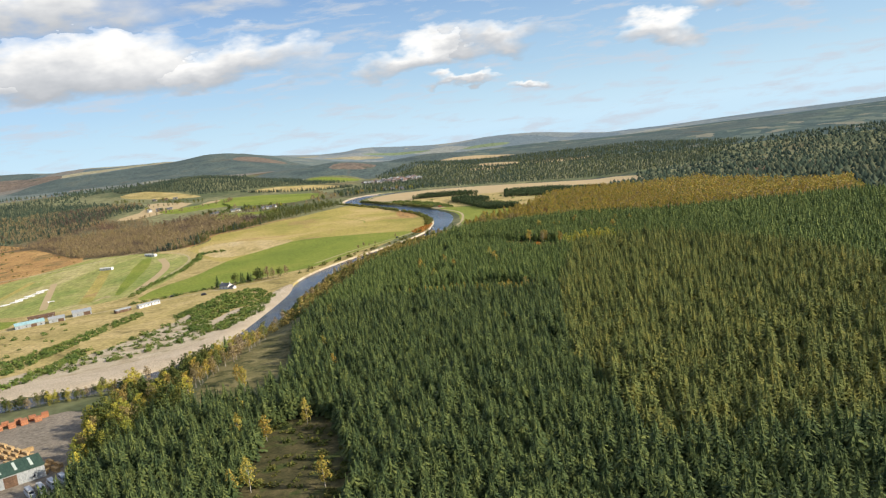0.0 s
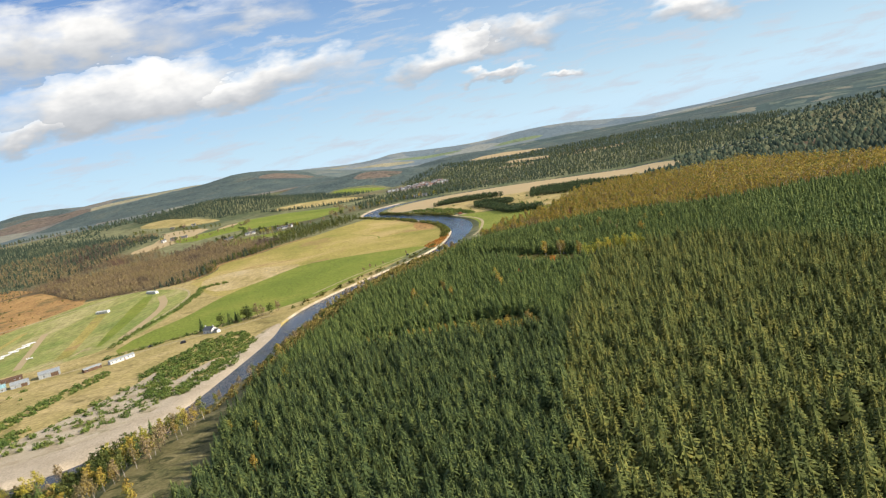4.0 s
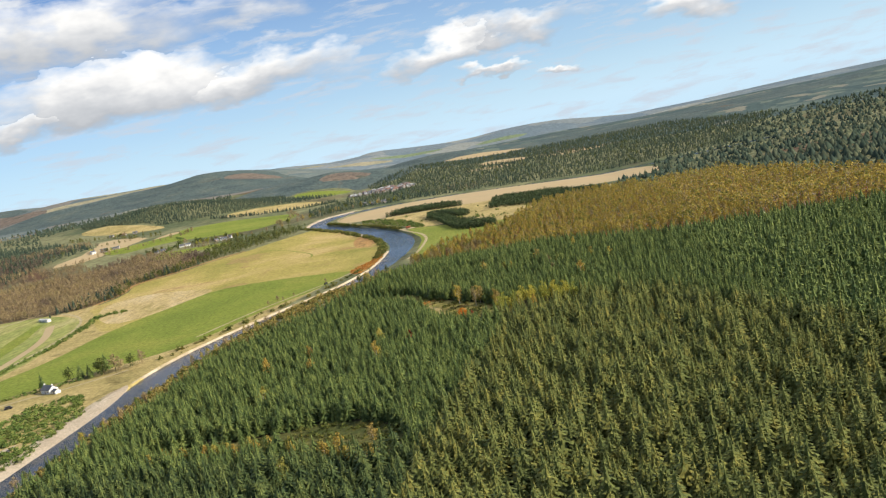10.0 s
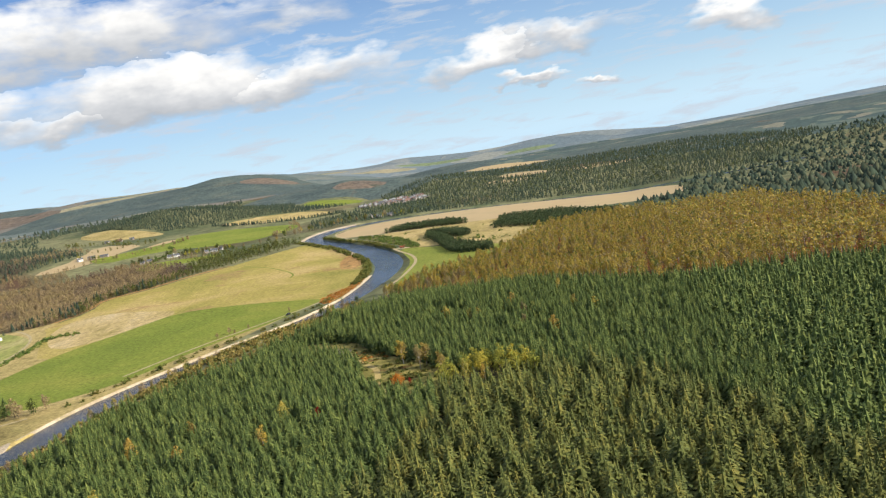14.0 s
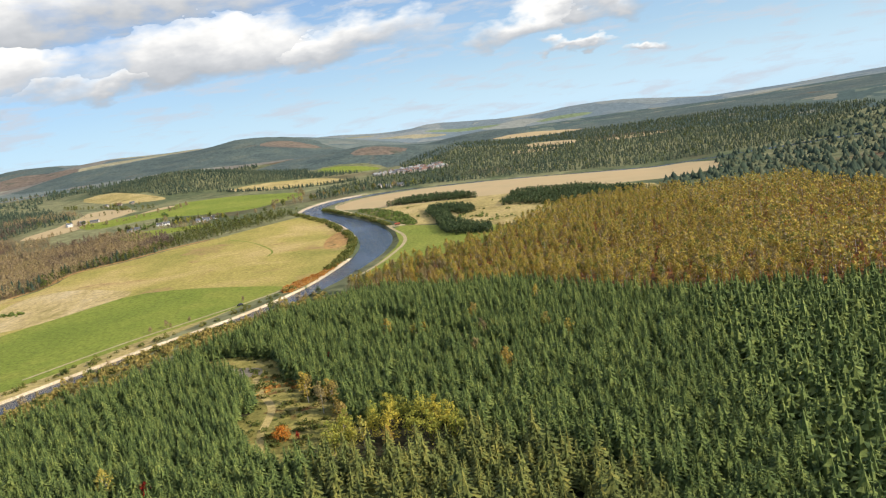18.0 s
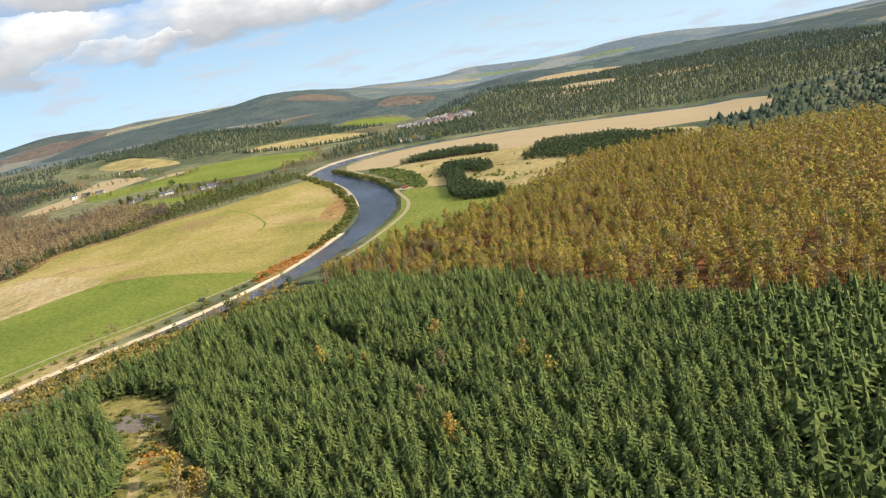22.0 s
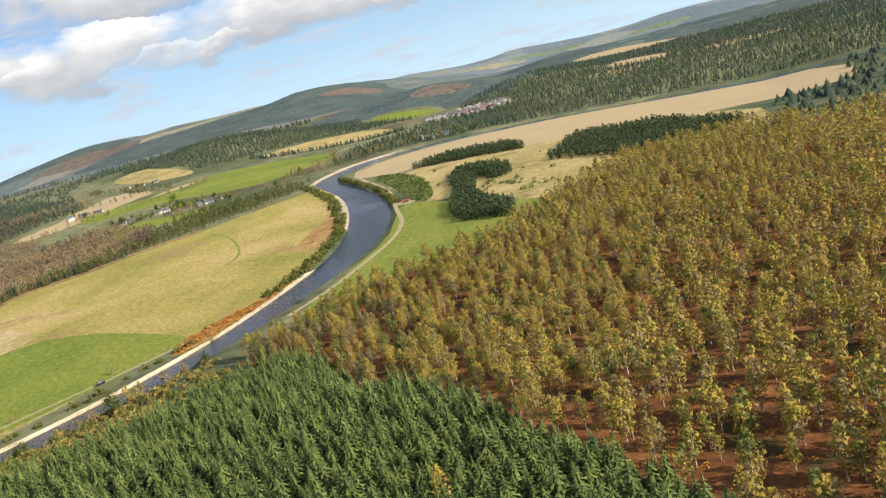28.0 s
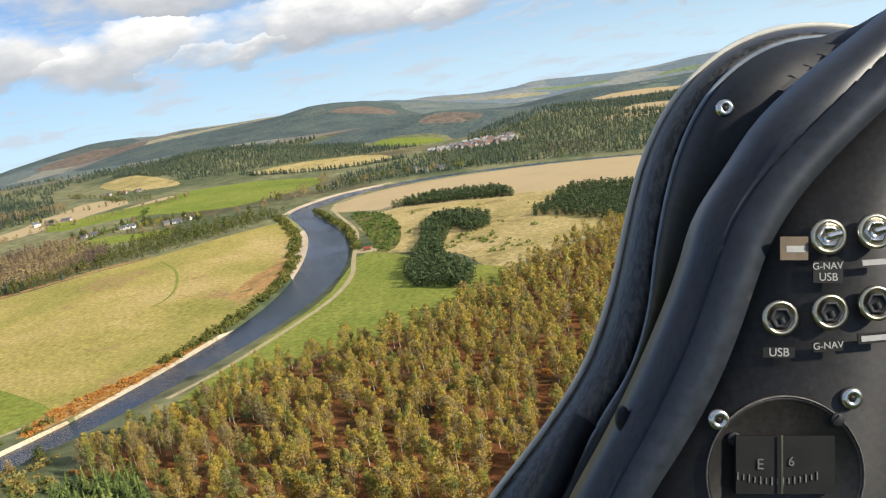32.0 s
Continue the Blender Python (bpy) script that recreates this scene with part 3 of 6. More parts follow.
REGIONS = [
    # hills, vale and range carry haze in their colours, not in the air
    ("moor_hills", [(-4300, 900), (-2000, 1900), (-1150, 2560), (-640, 2700), (-420, 3000), (-300, 3600), ] + arc(-3, -82), M_MOOR, "heather and grass moor on far rounded hills, haze painted in", "hills"),
    ("far_vale", [(-300, 3600), (-420, 3000), (-330, 2520), (60, 2760), (900, 2350), (2500, 1500), (4300, 1300)] + arc(77, -3), M_VALE, "far patchwork of woods and pale fields below the hills, haze painted in", "farmland"),
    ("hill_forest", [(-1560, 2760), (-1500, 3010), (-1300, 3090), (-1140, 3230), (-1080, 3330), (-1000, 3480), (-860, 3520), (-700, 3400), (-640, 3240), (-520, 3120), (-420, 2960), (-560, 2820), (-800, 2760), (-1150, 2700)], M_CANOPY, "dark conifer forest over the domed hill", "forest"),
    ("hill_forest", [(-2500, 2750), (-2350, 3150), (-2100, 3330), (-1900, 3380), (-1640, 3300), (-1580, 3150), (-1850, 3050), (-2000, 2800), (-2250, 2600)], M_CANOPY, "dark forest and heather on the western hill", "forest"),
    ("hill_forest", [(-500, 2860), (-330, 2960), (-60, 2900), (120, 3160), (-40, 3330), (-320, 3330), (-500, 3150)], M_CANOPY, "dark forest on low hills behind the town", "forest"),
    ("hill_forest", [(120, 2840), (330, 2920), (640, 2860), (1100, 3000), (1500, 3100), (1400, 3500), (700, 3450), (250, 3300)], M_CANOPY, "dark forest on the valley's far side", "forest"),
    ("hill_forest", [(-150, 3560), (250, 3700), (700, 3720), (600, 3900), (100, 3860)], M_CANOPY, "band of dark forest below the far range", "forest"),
    ("far_range", [(-4000, 3950), (-1500, 3800), (-950, 3700), (-500, 3640), (-150, 3950), (100, 3980), (700, 4000), (2600, 3700)] + arc(34, -44), M_RANGE, "far heather range with pale fields, painted blue-grey for haze", "hills"),
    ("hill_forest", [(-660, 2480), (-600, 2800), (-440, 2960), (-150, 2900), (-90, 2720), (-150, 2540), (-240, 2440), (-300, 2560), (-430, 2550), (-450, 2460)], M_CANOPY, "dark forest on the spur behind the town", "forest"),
    ("felled_moor", [(-830, 3110), (-800, 3225), (-735, 3240), (-650, 3190), (-600, 3120), (-690, 3085), (-760, 3090)], M_REDMOOR, "red-brown felled slope beside the wooded dome", "moor"),
    ("pale_moor", [(-1130, 3400), (-1055, 3385), (-1140, 3260), (-1290, 3130), (-1470, 3010), (-1500, 3055), (-1330, 3210), (-1200, 3330)], M_PALEMOOR, "pale grass strip running down the moor", "moor"),
    ("pale_moor", [(-1560, 3340), (-1440, 3390), (-1220, 3375), (-1260, 3310), (-1420, 3270)], M_PALEMOOR, "pale upland grass along the moor crest", "moor"),
    ("red_moor", [(-1830, 2930), (-1760, 3120), (-1600, 3160), (-1420, 3070), (-1500, 2960), (-1680, 2900)], M_REDMOOR, "russet heather on the flank of the far hill", "moor"),
    ("red_spur", [(-400, 2640), (-370, 2720), (-290, 2720), (-220, 2670), (-300, 2625)], M_REDMOOR, "russet heath on a low spur above the woods", "moor"),
    ("upland_field", [(-640, 3950), (-520, 4060), (-330, 4080), (-310, 3980), (-480, 3900)], M_PALEMOOR, "pale far fields below the hills", "field"),
    ("upland_field", [(-470, 4200), (-250, 4260), (-60, 4230), (-180, 4140), (-370, 4130)], M_FARGREEN, "far green fields on the range", "field"),
    ("upland_field", [(-1000, 4080), (-860, 4230), (-640, 4220), (-700, 4100)], M_PALEMOOR, "pale far fields on the range", "field"),
    ("upland_field", [(40, 4080), (140, 4200), (330, 4180), (280, 4060)], M_FARGREEN, "far green fields on the range", "field"),
    ("tan_field", [(235, 2480), (300, 2560), (450, 2570), (430, 2490)], M_TAN, "far tan field between dark woods", "field"),
    ("tan_field", [(40, 2420), (70, 2490), (175, 2470), (150, 2400)], M_TAN, "far tan field between dark woods", "field"),
    ("tan_field", [(-60, 2960), (40, 3060), (260, 3040), (200, 2950)], M_TAN, "far pale field between dark woods", "field"),
    ("forest_floor", SPRUCE_WOOD, M_WOODFLOOR, "dark needle-strewn forest floor under the spruces", "forest floor"),
    ("bracken_floor", BIRCH_WOOD, M_BRACKEN, "rust-coloured bracken under open birch wood", "bracken"),
    ("haugh", [(-640, 400), (-300, 440), (-160, 530), (-150, 800), (-100, 1000), (-60, 1130), (-230, 1130), (-330, 1200), (-420, 1270), (-480, 1270), (-700, 1240)], M_ROUGH, "rough yellow grassland beside the river", "grassland"),
    ("heath", [(-1100, 1000), (-640, 1080), (-600, 1190), (-570, 1255), (-660, 1350), (-760, 1450), (-900, 1560), (-1150, 1600)], M_HEATH, "orange-brown heath with dark bushes", "heath"),
    ("airfield", [(-610, 960), (-640, 1080), (-596, 1190), (-560, 1262), (-500, 1262), (-420, 1205), (-376, 1150), (-345, 1020), (-345, 860), (-420, 800), (-560, 850)], M_AIR, "mown grass airfield with pale dry strips", "airfield"),
    ("mown_runway", [(-372, 880), (-384, 884), (-470, 1190), (-446, 1196)], M_GREEN, "greener mown strip across the airfield", "runway"),
    ("dry_strip", ribbon([(-400, 850), (-430, 940), (-470, 1060), (-500, 1150)], 14.0), M_PALE, "pale dry strip of the airfield", "airfield"),
    ("dry_strip", ribbon([(-440, 840), (-480, 930), (-530, 1050)], 8.0), M_TAN, "pale worn strip of the airfield", "airfield"),
    ("dry_strip", ribbon([(-362, 900), (-372, 990), (-392, 1090), (-430, 1170)], 10.0), M_TAN, "straw-coloured strip beside the hedge", "airfield"),
    ("dry_strip", ribbon([(-545, 900), (-560, 990), (-580, 1090)], 9.0), M_PALE, "pale dry strip of the airfield", "airfield"),
    ("perimeter_track", ribbon([(-352, 870), (-362, 960), (-360, 1040), (-374, 1140), (-420, 1215), (-480, 1262)], 3.0), M_TRACK, "worn track round the airfield", "track"),
    ("haugh_bare", [(-262, 560), (-250, 620), (-236, 680), (-222, 660), (-232, 600), (-246, 545)], M_GRAVEL, "bare stony patch on the river flat", "earth"),
    ("haugh_bare", [(-238, 600), (-240, 694), (-231, 690), (-222, 640), (-214, 600), (-226, 560)], M_SAND, "bare pale sand running into the gorse", "earth"),
    ("haugh_bare", [(-205, 640), (-196, 690), (-186, 700), (-190, 650), (-198, 622)], M_SAND, "bare pale sand among the gorse", "earth"),
    ("lawn", [(-470, 690), (-425, 735), (-440, 800), (-560, 790), (-600, 700)], M_GREEN, "bright green mown grass by the sheds", "lawn"),
    ("pale_field", [(-420, 1240), (-395, 1300), (-412, 1370), (-366, 1400), (-330, 1455), (-290, 1500), (-240, 1580), (-206, 1628), (-186, 1622), (-140, 1536), (-90, 1436), (-54, 1336), (-40, 1262), (-40, 1190), (-50, 1120), (-140, 1130), (-190, 1140), (-215, 1090),
                    (-252, 1060), (-310, 1050), (-352, 1120), (-385, 1190)], M_PALE, "pale yellow-green hay pasture inside the river bend", "field"),
    ("dry_pasture", [(-392, 1212), (-388, 1262), (-340, 1262), (-285, 1235), (-236, 1205), (-250, 1150), (-300, 1085), (-345, 1120)], M_DRY, "straw-pale worn pasture with bare patches", "field"),
    ("brown_wood_floor", BROWN_WOOD, M_LITTER, "brown leaf litter under bare birches", "wood floor"),
    ("green_field", [(-336, 815), (-338, 892), (-314, 955), (-306, 1040), (-290, 1090), (-262, 1140), (-236, 1192), (-180, 1188), (-125, 1164), (-58, 1132), (-60, 1120), (-80, 1060), (-125, 990), (-150, 920), (-180, 886), (-240, 862), (-300, 826)], M_GREEN, "smooth bright green pasture beside the river", "field"),
    ("field_bracken", [(-80, 1312), (-92, 1350), (-100, 1396), (-100, 1446), (-84, 1415), (-66, 1370), (-58, 1318)], M_HEATH, "orange-brown bracken patch at the pasture edge", "bracken"),
    ("river_bracken", [(-62, 1122), (-60, 1142), (-44, 1176), (-42, 1215), (-37, 1240), (-33, 1200), (-38, 1130), (-48, 1092)], M_HEATH, "orange bracken strip along the bank", "bracken"),
    ("farm_stubble", [(-705, 1660), (-658, 1760), (-722, 1930), (-600, 1902), (-588, 1775), (-608, 1715), (-640, 1662)], M_TAN, "straw-coloured stubble strip by the farm", "field"),
    ("farm_stubble", [(-556, 1745), (-570, 1890), (-548, 1928), (-530, 1900), (-538, 1715)], M_TAN, "narrow straw-coloured stubble strip", "field"),
    ("upper_field", [(-885, 2140), (-850, 2196), (-700, 2112), (-640, 2070), (-625, 2035), (-690, 2015), (-770, 2050)], M_ROUGH, "pale upland pasture below the trees", "field"),
    ("farm_green", [(-640, 1738), (-575, 1770), (-556, 1829), (-535, 1890), (-560, 1950), (-490, 2010), (-437, 2020), (-321, 2000), (-294, 1900), (-316, 1780), (-345, 1750), (-415, 1740), (-480, 1755), (-526, 1730), (-581, 1687)], M_GREEN, "bright green farm pasture", "field"),
    ("cottage_green", [(-490, 1600), (-470, 1640), (-400, 1648), (-355, 1656), (-345, 1620), (-410, 1600), (-440, 1565)], M_GREEN, "small green paddock by the cottages", "field"),
    ("far_tan", [(-540, 2130), (-500, 2140), (-460, 2120), (-395, 2118), (-400, 2092), (-490, 2090)], M_TAN, "narrow tan strip below the ridge wood", "field"),
    ("far_pasture", [(-530, 2132), (-450, 2225), (-360, 2290), (-280, 2215), (-345, 2118), (-485, 2106)], M_ROUGH, "yellow-green pasture strip between woods", "field"),
    ("far_green", [(-430, 2430), (-430, 2530), (-310, 2520), (-260, 2470), (-340, 2395)], M_GREEN, "small far green field", "field"),
    ("far_stubble", [(60, 2560), (120, 2680), (230, 2600), (200, 2500)], M_TAN, "far tan stubble field between woods", "field"),
    ("stubble_field", [(-160, 1652), (-176, 1700), (-160, 1762), (-118, 1822), (-60, 1862), (66, 1908), (270, 1895), (420, 1900), (420, 1700), (290, 1640), (110, 1655), (33, 1660), (-30, 1634), (-90, 1640)], M_TAN, "large tan stubble field along the far river bank", "field"),
    ("rough_pasture", [(-90, 1640), (-30, 1634), (33, 1660), (110, 1655), (290, 1640), (300, 1420), (175, 1425), (136, 1348), (112, 1318), (60, 1400), (-20, 1420), (-30, 1470), (-90, 1560)], M_ROUGH, "rough yellow pasture with scattered scrub", "field"),
    ("river_meadow", [(10, 1112), (22, 1128), (36, 1152), (57, 1175), (82, 1200), (106, 1226), (118, 1246), (126, 1284), (124, 1322), (80, 1350), (10, 1412), (-28, 1430), (-10, 1360), (8, 1290), (8, 1200)], M_MEADOW, "smooth green riverside meadow", "field"),
    ("scrub_ground", [(-132, 1640), (-82, 1624), (-38, 1548), (-5, 1466), (4, 1418), (-16, 1428), (-42, 1485), (-92, 1572)], M_GORSE, "dark scrub-covered rough ground", "scrub"),
    ("clearing", [(-14, 866), (-6, 876), (14, 872), (35, 857), (42, 837), (60, 811), (84, 783), (101, 757), (105, 735), (90, 718), (73, 730), (58, 752), (46, 768), (51, 786), (39, 810), (8, 845)], M_CLEAR, "grassy clearing in the plantation", "clearing"),
    ("clearing_track", ribbon([(30, 836), (42, 809), (57, 787), (61, 770), (63, 756), (70, 737), (74, 722)], 3.2), M_ROUGH, "pale worn grass track through the clearing", "track"),
    ("bare_earth", [(10, 842), (8, 852), (19, 853), (31, 846), (33, 834), (19, 835)], M_YARD, "bare pale earth in the clearing", "earth"),
    ("forest_ride", [(-66, 592), (-45, 573), (-18, 572), (8, 562), (32, 543), (55, 530), (62, 556), (46, 580), (22, 592), (-10, 588), (-40, 596)], M_GORSE, "overgrown forest ride with low scrub", "clearing"),
    ("felled_ground", [(-78, 180), (-76, 256), (-80, 297), (-80, 322), (-56, 326), (-46, 289), (-38, 249), (-40, 180)], M_FELLED, "rough felled ground between the trees", "clearing"),
    ("bank_slope", [(-146, 590), (-128, 640), (-104, 640), (-103, 575), (-102, 500), (-97, 440), (-90, 392), (-112, 352), (-128, 366), (-134, 420), (-140, 480)], M_BANK, "steep rough grassy bank above the river", "bank"),
    ("timber_yard", [(-300, 200), (-300, 330), (-240, 360), (-228, 402), (-206, 418), (-190, 388), (-168, 330), (-160, 280), (-170, 200)], M_YARD, "bare gravel timber yard", "yard"),
    ("shingle_beach", [(-420, 428), (-330, 446), (-272, 459), (-225, 466), (-180, 502), (-165, 560), (-161, 660), (-158, 750), (-166, 806), (-178, 780), (-176, 700), (-184, 630), (-205, 650), (-235, 690), (-244, 640), (-262, 575), (-300, 520), (-360, 470)], M_GRAVEL, "pale shingle beach with dark gorse tufts", "beach"),
    ("bare_shingle", [(-420, 424), (-330, 446), (-272, 459), (-225, 466), (-180, 502), (-165, 560), (-161, 660), (-158, 750), (-166, 806), (-173, 780), (-171, 700), (-176, 620), (-196, 545), (-232, 512), (-280, 494), (-340, 470)], M_SAND, "pale bare shingle along the water", "beach"),
    ("shingle_strip", ribbon(BANK_L[9:16], 1.7, 0.3), M_GRAVEL, "narrow strip of pale shingle on the bank", "beach"),
    ("shingle_tail", [(-37, 1119), (-31, 1190), (-31, 1252), (-33, 1225), (-34.2, 1190), (-39, 1121)], M_GRAVEL, "shingle thinning out below the bushes", "beach"),
    ("shingle_spit", [(-51, 1356), (-82, 1440), (-132, 1546), (-146, 1566), (-148, 1554), (-97, 1444), (-66, 1380)], M_SAND, "pale shingle point inside the bend", "beach"),
    ("far_shingle", ribbon(BANK_L[22:26], 7, 2.0), M_SAND, "pale shingle bar on the far reach", "beach"),
    ("riverside_track", ribbon([(2, 1135), (10, 1170), (13, 1222), (14, 1290), (1, 1350), (-24, 1406), (-50, 1475), (-76, 1535), (-118, 1600), (-146, 1642), (-172, 1688), (-178, 1722), (-166, 1765)], 3.6), M_TRACK, "pale earth track along the river", "track"),
    ("hut_apron", [(-33, 1426), (-36, 1440), (-20, 1444), (-12, 1432), (-18, 1424)], M_TRACK, "pale trodden earth round the hut", "earth"),
    ("field_track", ribbon([(-52, 1128), (-70, 1092), (-100, 1048), (-140, 985), (-165, 930)], 3.0), M_TRACK, "faint vehicle track along the field edge", "track"),
    ("airfield_road", ribbon([(-900, 1060), (-680, 1110), (-575, 1180), (-500, 1268), (-440, 1320)], 5.0), M_TRACK, "pale road past the airfield", "road"),
    ("haugh_track", ribbon([(-470, 700), (-410, 735), (-360, 770), (-320, 790), (-262, 818), (-236, 824), (-190, 850)], 3.5), M_TRACK, "pale earth track between the sheds", "track"),
    ("grass_arc", ribbon([(-262, 1486), (-215, 1445), (-173, 1388), (-148, 1344), (-146, 1318)], 2.4), M_MEADOW, "curved greener line across the pasture", "grass"),
    ("field_edge_track", ribbon([(-142, 1345), (-110, 1330), (-70, 1322)], 1.6), M_HEATH, "faint brown line across the pasture", "track"),
    ("bank_heath", ribbon([(-420, 1262), (-404, 1310), (-418, 1368), (-372, 1412), (-338, 1462), (-292, 1510)], 9.0), M_HEATH, "strip of orange bracken below the trees", "bracken"),
    ("river", RIVER, M_WATER, "dark rippled river reflecting the sky", "river"),
]
OUTLINES = [np.asarray(p, float) if len(p) > 40 else rounded(p, 1) for _, p, *_ in REGIONS]


def build_ground():
    """One triangulated sheet to the horizon, cut along every outline; each region's faces become an object of their own."""
    from mathutils.geometry import delaunay_2d_cdt
    rng = np.random.default_rng(4)
    pts = []
    gx, gy = np.meshgrid(np.arange(-760, 520, 16.0), np.arange(120, 2060, 16.0))
    pts.append(np.stack((gx.ravel(), gy.ravel()), 1) + rng.uniform(-3, 3, (gx.size, 2)))
    gx, gy = np.meshgrid(np.arange(-4900, 4901, 70.0), np.arange(-4900, 4901, 70.0))
    far = np.stack((gx.ravel(), gy.ravel()), 1) + rng.uniform(-12, 12, (gx.size, 2))
    keep = (np.hypot(far[:, 0], far[:, 1] - 200) < 4880) & ~((far[:, 0] > -770) & (far[:, 0] < 515) & (far[:, 1] > 110) & (far[:, 1] < 2065))
    pts.append(far[keep])
    ring = np.radians(np.arange(0, 360, 1.2))
    pts.append(np.stack((4890 * np.sin(ring), 200 + 4890 * np.cos(ring)), 1))
    xy = np.vstack(pts)
    edges, extra, count = [], [], len(xy)
    for line in OUTLINES:
        dense = []
        for a, b in zip(line, np.roll(line, -1, 0)):
            k = max(1, int(np.hypot(*(b - a)) / 14))
            dense += [a + (b - a) * i / k for i in range(k)]
        m = len(dense)
        extra += dense
        edges += [(count + i, count + (i + 1) % m) for i in range(m)]
        count += m
    xy = np.vstack((xy, np.array(extra)))
    verts, _, faces, *_ = delaunay_2d_cdt([Vector(p) for p in xy], edges, [], 0, 0.05)
    v = np.array([(p.x, p.y) for p in verts])
    f = np.array([t for t in faces if len(t) == 3])
    c = v[f].mean(1)
    which = np.zeros(len(f), int)
    for i, line in enumerate(OUTLINES):
        which[inside(line, c[:, 0], c[:, 1])] = i + 1
    z = height(v[:, 0], v[:, 1])
    z = z + (np.sin(v[:, 0] / 23) * np.cos(v[:, 1] / 31)) * 0.25
    bed = np.zeros(len(v), bool)
    river = len(REGIONS)
    bed[np.unique(f[which == river])] = True
    z = np.where(bed, height(v[:, 0], v[:, 1]) - 1.5, z)
    for i in range(len(REGIONS) + 1):
        sel = f[which == i]
        if not len(sel):
            continue
        used, inv = np.unique(sel, return_inverse=True)
        name, label, cat, mat_ = ("ground", "rolling farmland, moor and wooded hills", "ground", M_GROUND) if i == 0 else (REGIONS[i - 1][0], REGIONS[i - 1][3], REGIONS[i - 1][4], REGIONS[i - 1][2])
        mesh = from_arrays(name, np.column_stack((v[used], z[used])), inv.reshape(-1, 3), [mat_])
        tagged(new(name, mesh), label, cat, kind="structure")


def from_arrays(name, v, f, mats, index=None, flat=False):
    """A triangle mesh straight from arrays."""
    mesh = bpy.data.meshes.new(name)
    mesh.vertices.add(len(v))
    mesh.vertices.foreach_set("co", np.ascontiguousarray(v, np.float32).ravel())
    mesh.loops.add(len(f) * 3)
    mesh.loops.foreach_set("vertex_index", np.ascontiguousarray(f, np.int32).ravel())
    mesh.polygons.add(len(f))
    mesh.polygons.foreach_set("loop_start", np.arange(0, len(f) * 3, 3, dtype=np.int32))
    for m in mats:
        mesh.materials.append(m)
    if index is not None:
        mesh.polygons.foreach_set("material_index", np.ascontiguousarray(index, np.int32))
    mesh.polygons.foreach_set("use_smooth", np.full(len(f), not flat))
    mesh.update(calc_edges=True)
    return mesh


build_ground()

# ---- trees: patterns that the woods are sown from ----
def conifer(tiers, tips, rng, slim=0.17, droop=0.35):
    """A spruce one metre high: star-shaped skirts of drooping branches round a hidden stem. Vertices, faces, material numbers."""
    v, f = [], []
    for k in range(tiers):
        t = k / (tiers - 1)
        z = 0.14 + 0.80 * t
        r = slim * (1 - t) ** 0.85 + 0.018
        h = 0.95 / tiers * 1.5
        base = len(v)
        v.append((rng.normal(0, 0.004), rng.normal(0, 0.004), min(1.0, z + h)))
        turn = rng.uniform(0, 6.28)
        for i in range(tips * 2):
            a = turn + math.pi * i / tips + rng.normal(0, 0.07)
            rr = r * rng.uniform(0.85, 1.2) if i % 2 == 0 else r * rng.uniform(0.42, 0.6)
            v.append((rr * math.cos(a), rr * math.sin(a), z - (droop * rr if i % 2 == 0 else -0.02) + rng.normal(0, 0.006)))
        n = tips * 2
        f += [(base, base + 1 + i, base + 1 + (i + 1) % n) for i in range(n)]
    return np.array(v), np.array(f), np.zeros(len(f), int)


def feathered(blades, rng, slim=0.2, droop=0.22, low=0.1):
    """A spruce one metre high whose drooping boughs are single blades set in a spiral round a dark core."""
    v, f = [], []
    for i in range(5):
        a, b = i * 1.2566, (i + 1) * 1.2566
        f.append((len(v), len(v) + 1, len(v) + 2))
        v += [(0, 0, 0.93), (slim * 0.55 * math.cos(a), slim * 0.55 * math.sin(a), low), (slim * 0.55 * math.cos(b), slim * 0.55 * math.sin(b), low)]
    for k in range(blades):
        t = (k + rng.uniform(0, 1)) / blades
        t = 1 - (1 - t) ** 0.8
        z = low + (0.93 - low) * t
        r = (slim * (1 - t) ** 0.8 + 0.02) * rng.uniform(0.75, 1.25)
        a, half = k * 2.39996 + rng.normal(0, 0.2), rng.uniform(0.15, 0.29) * (1 if blades > 30 else 2)
        tip = z - droop * r + rng.normal(0, 0.008)
        lift = rng.uniform(0.1, 0.4) * r
        f.append((len(v), len(v) + 1, len(v) + 2))
        v += [(r * 0.12 * math.cos(a), r * 0.12 * math.sin(a), z + lift), (r * math.cos(a - half), r * math.sin(a - half), tip), (r * math.cos(a + half), r * math.sin(a + half), tip + rng.normal(0, 0.01))]
    for i in range(3):
        a = i * 2.094
        f.append((len(v), len(v) + 1, len(v) + 2))
        v += [(0, 0, 1.0), (0.022 * math.cos(a), 0.022 * math.sin(a), 0.86), (0.022 * math.cos(a + 2.1), 0.022 * math.sin(a + 2.1), 0.86)]
    return np.array(v), np.array(f), np.zeros(len(f), int)


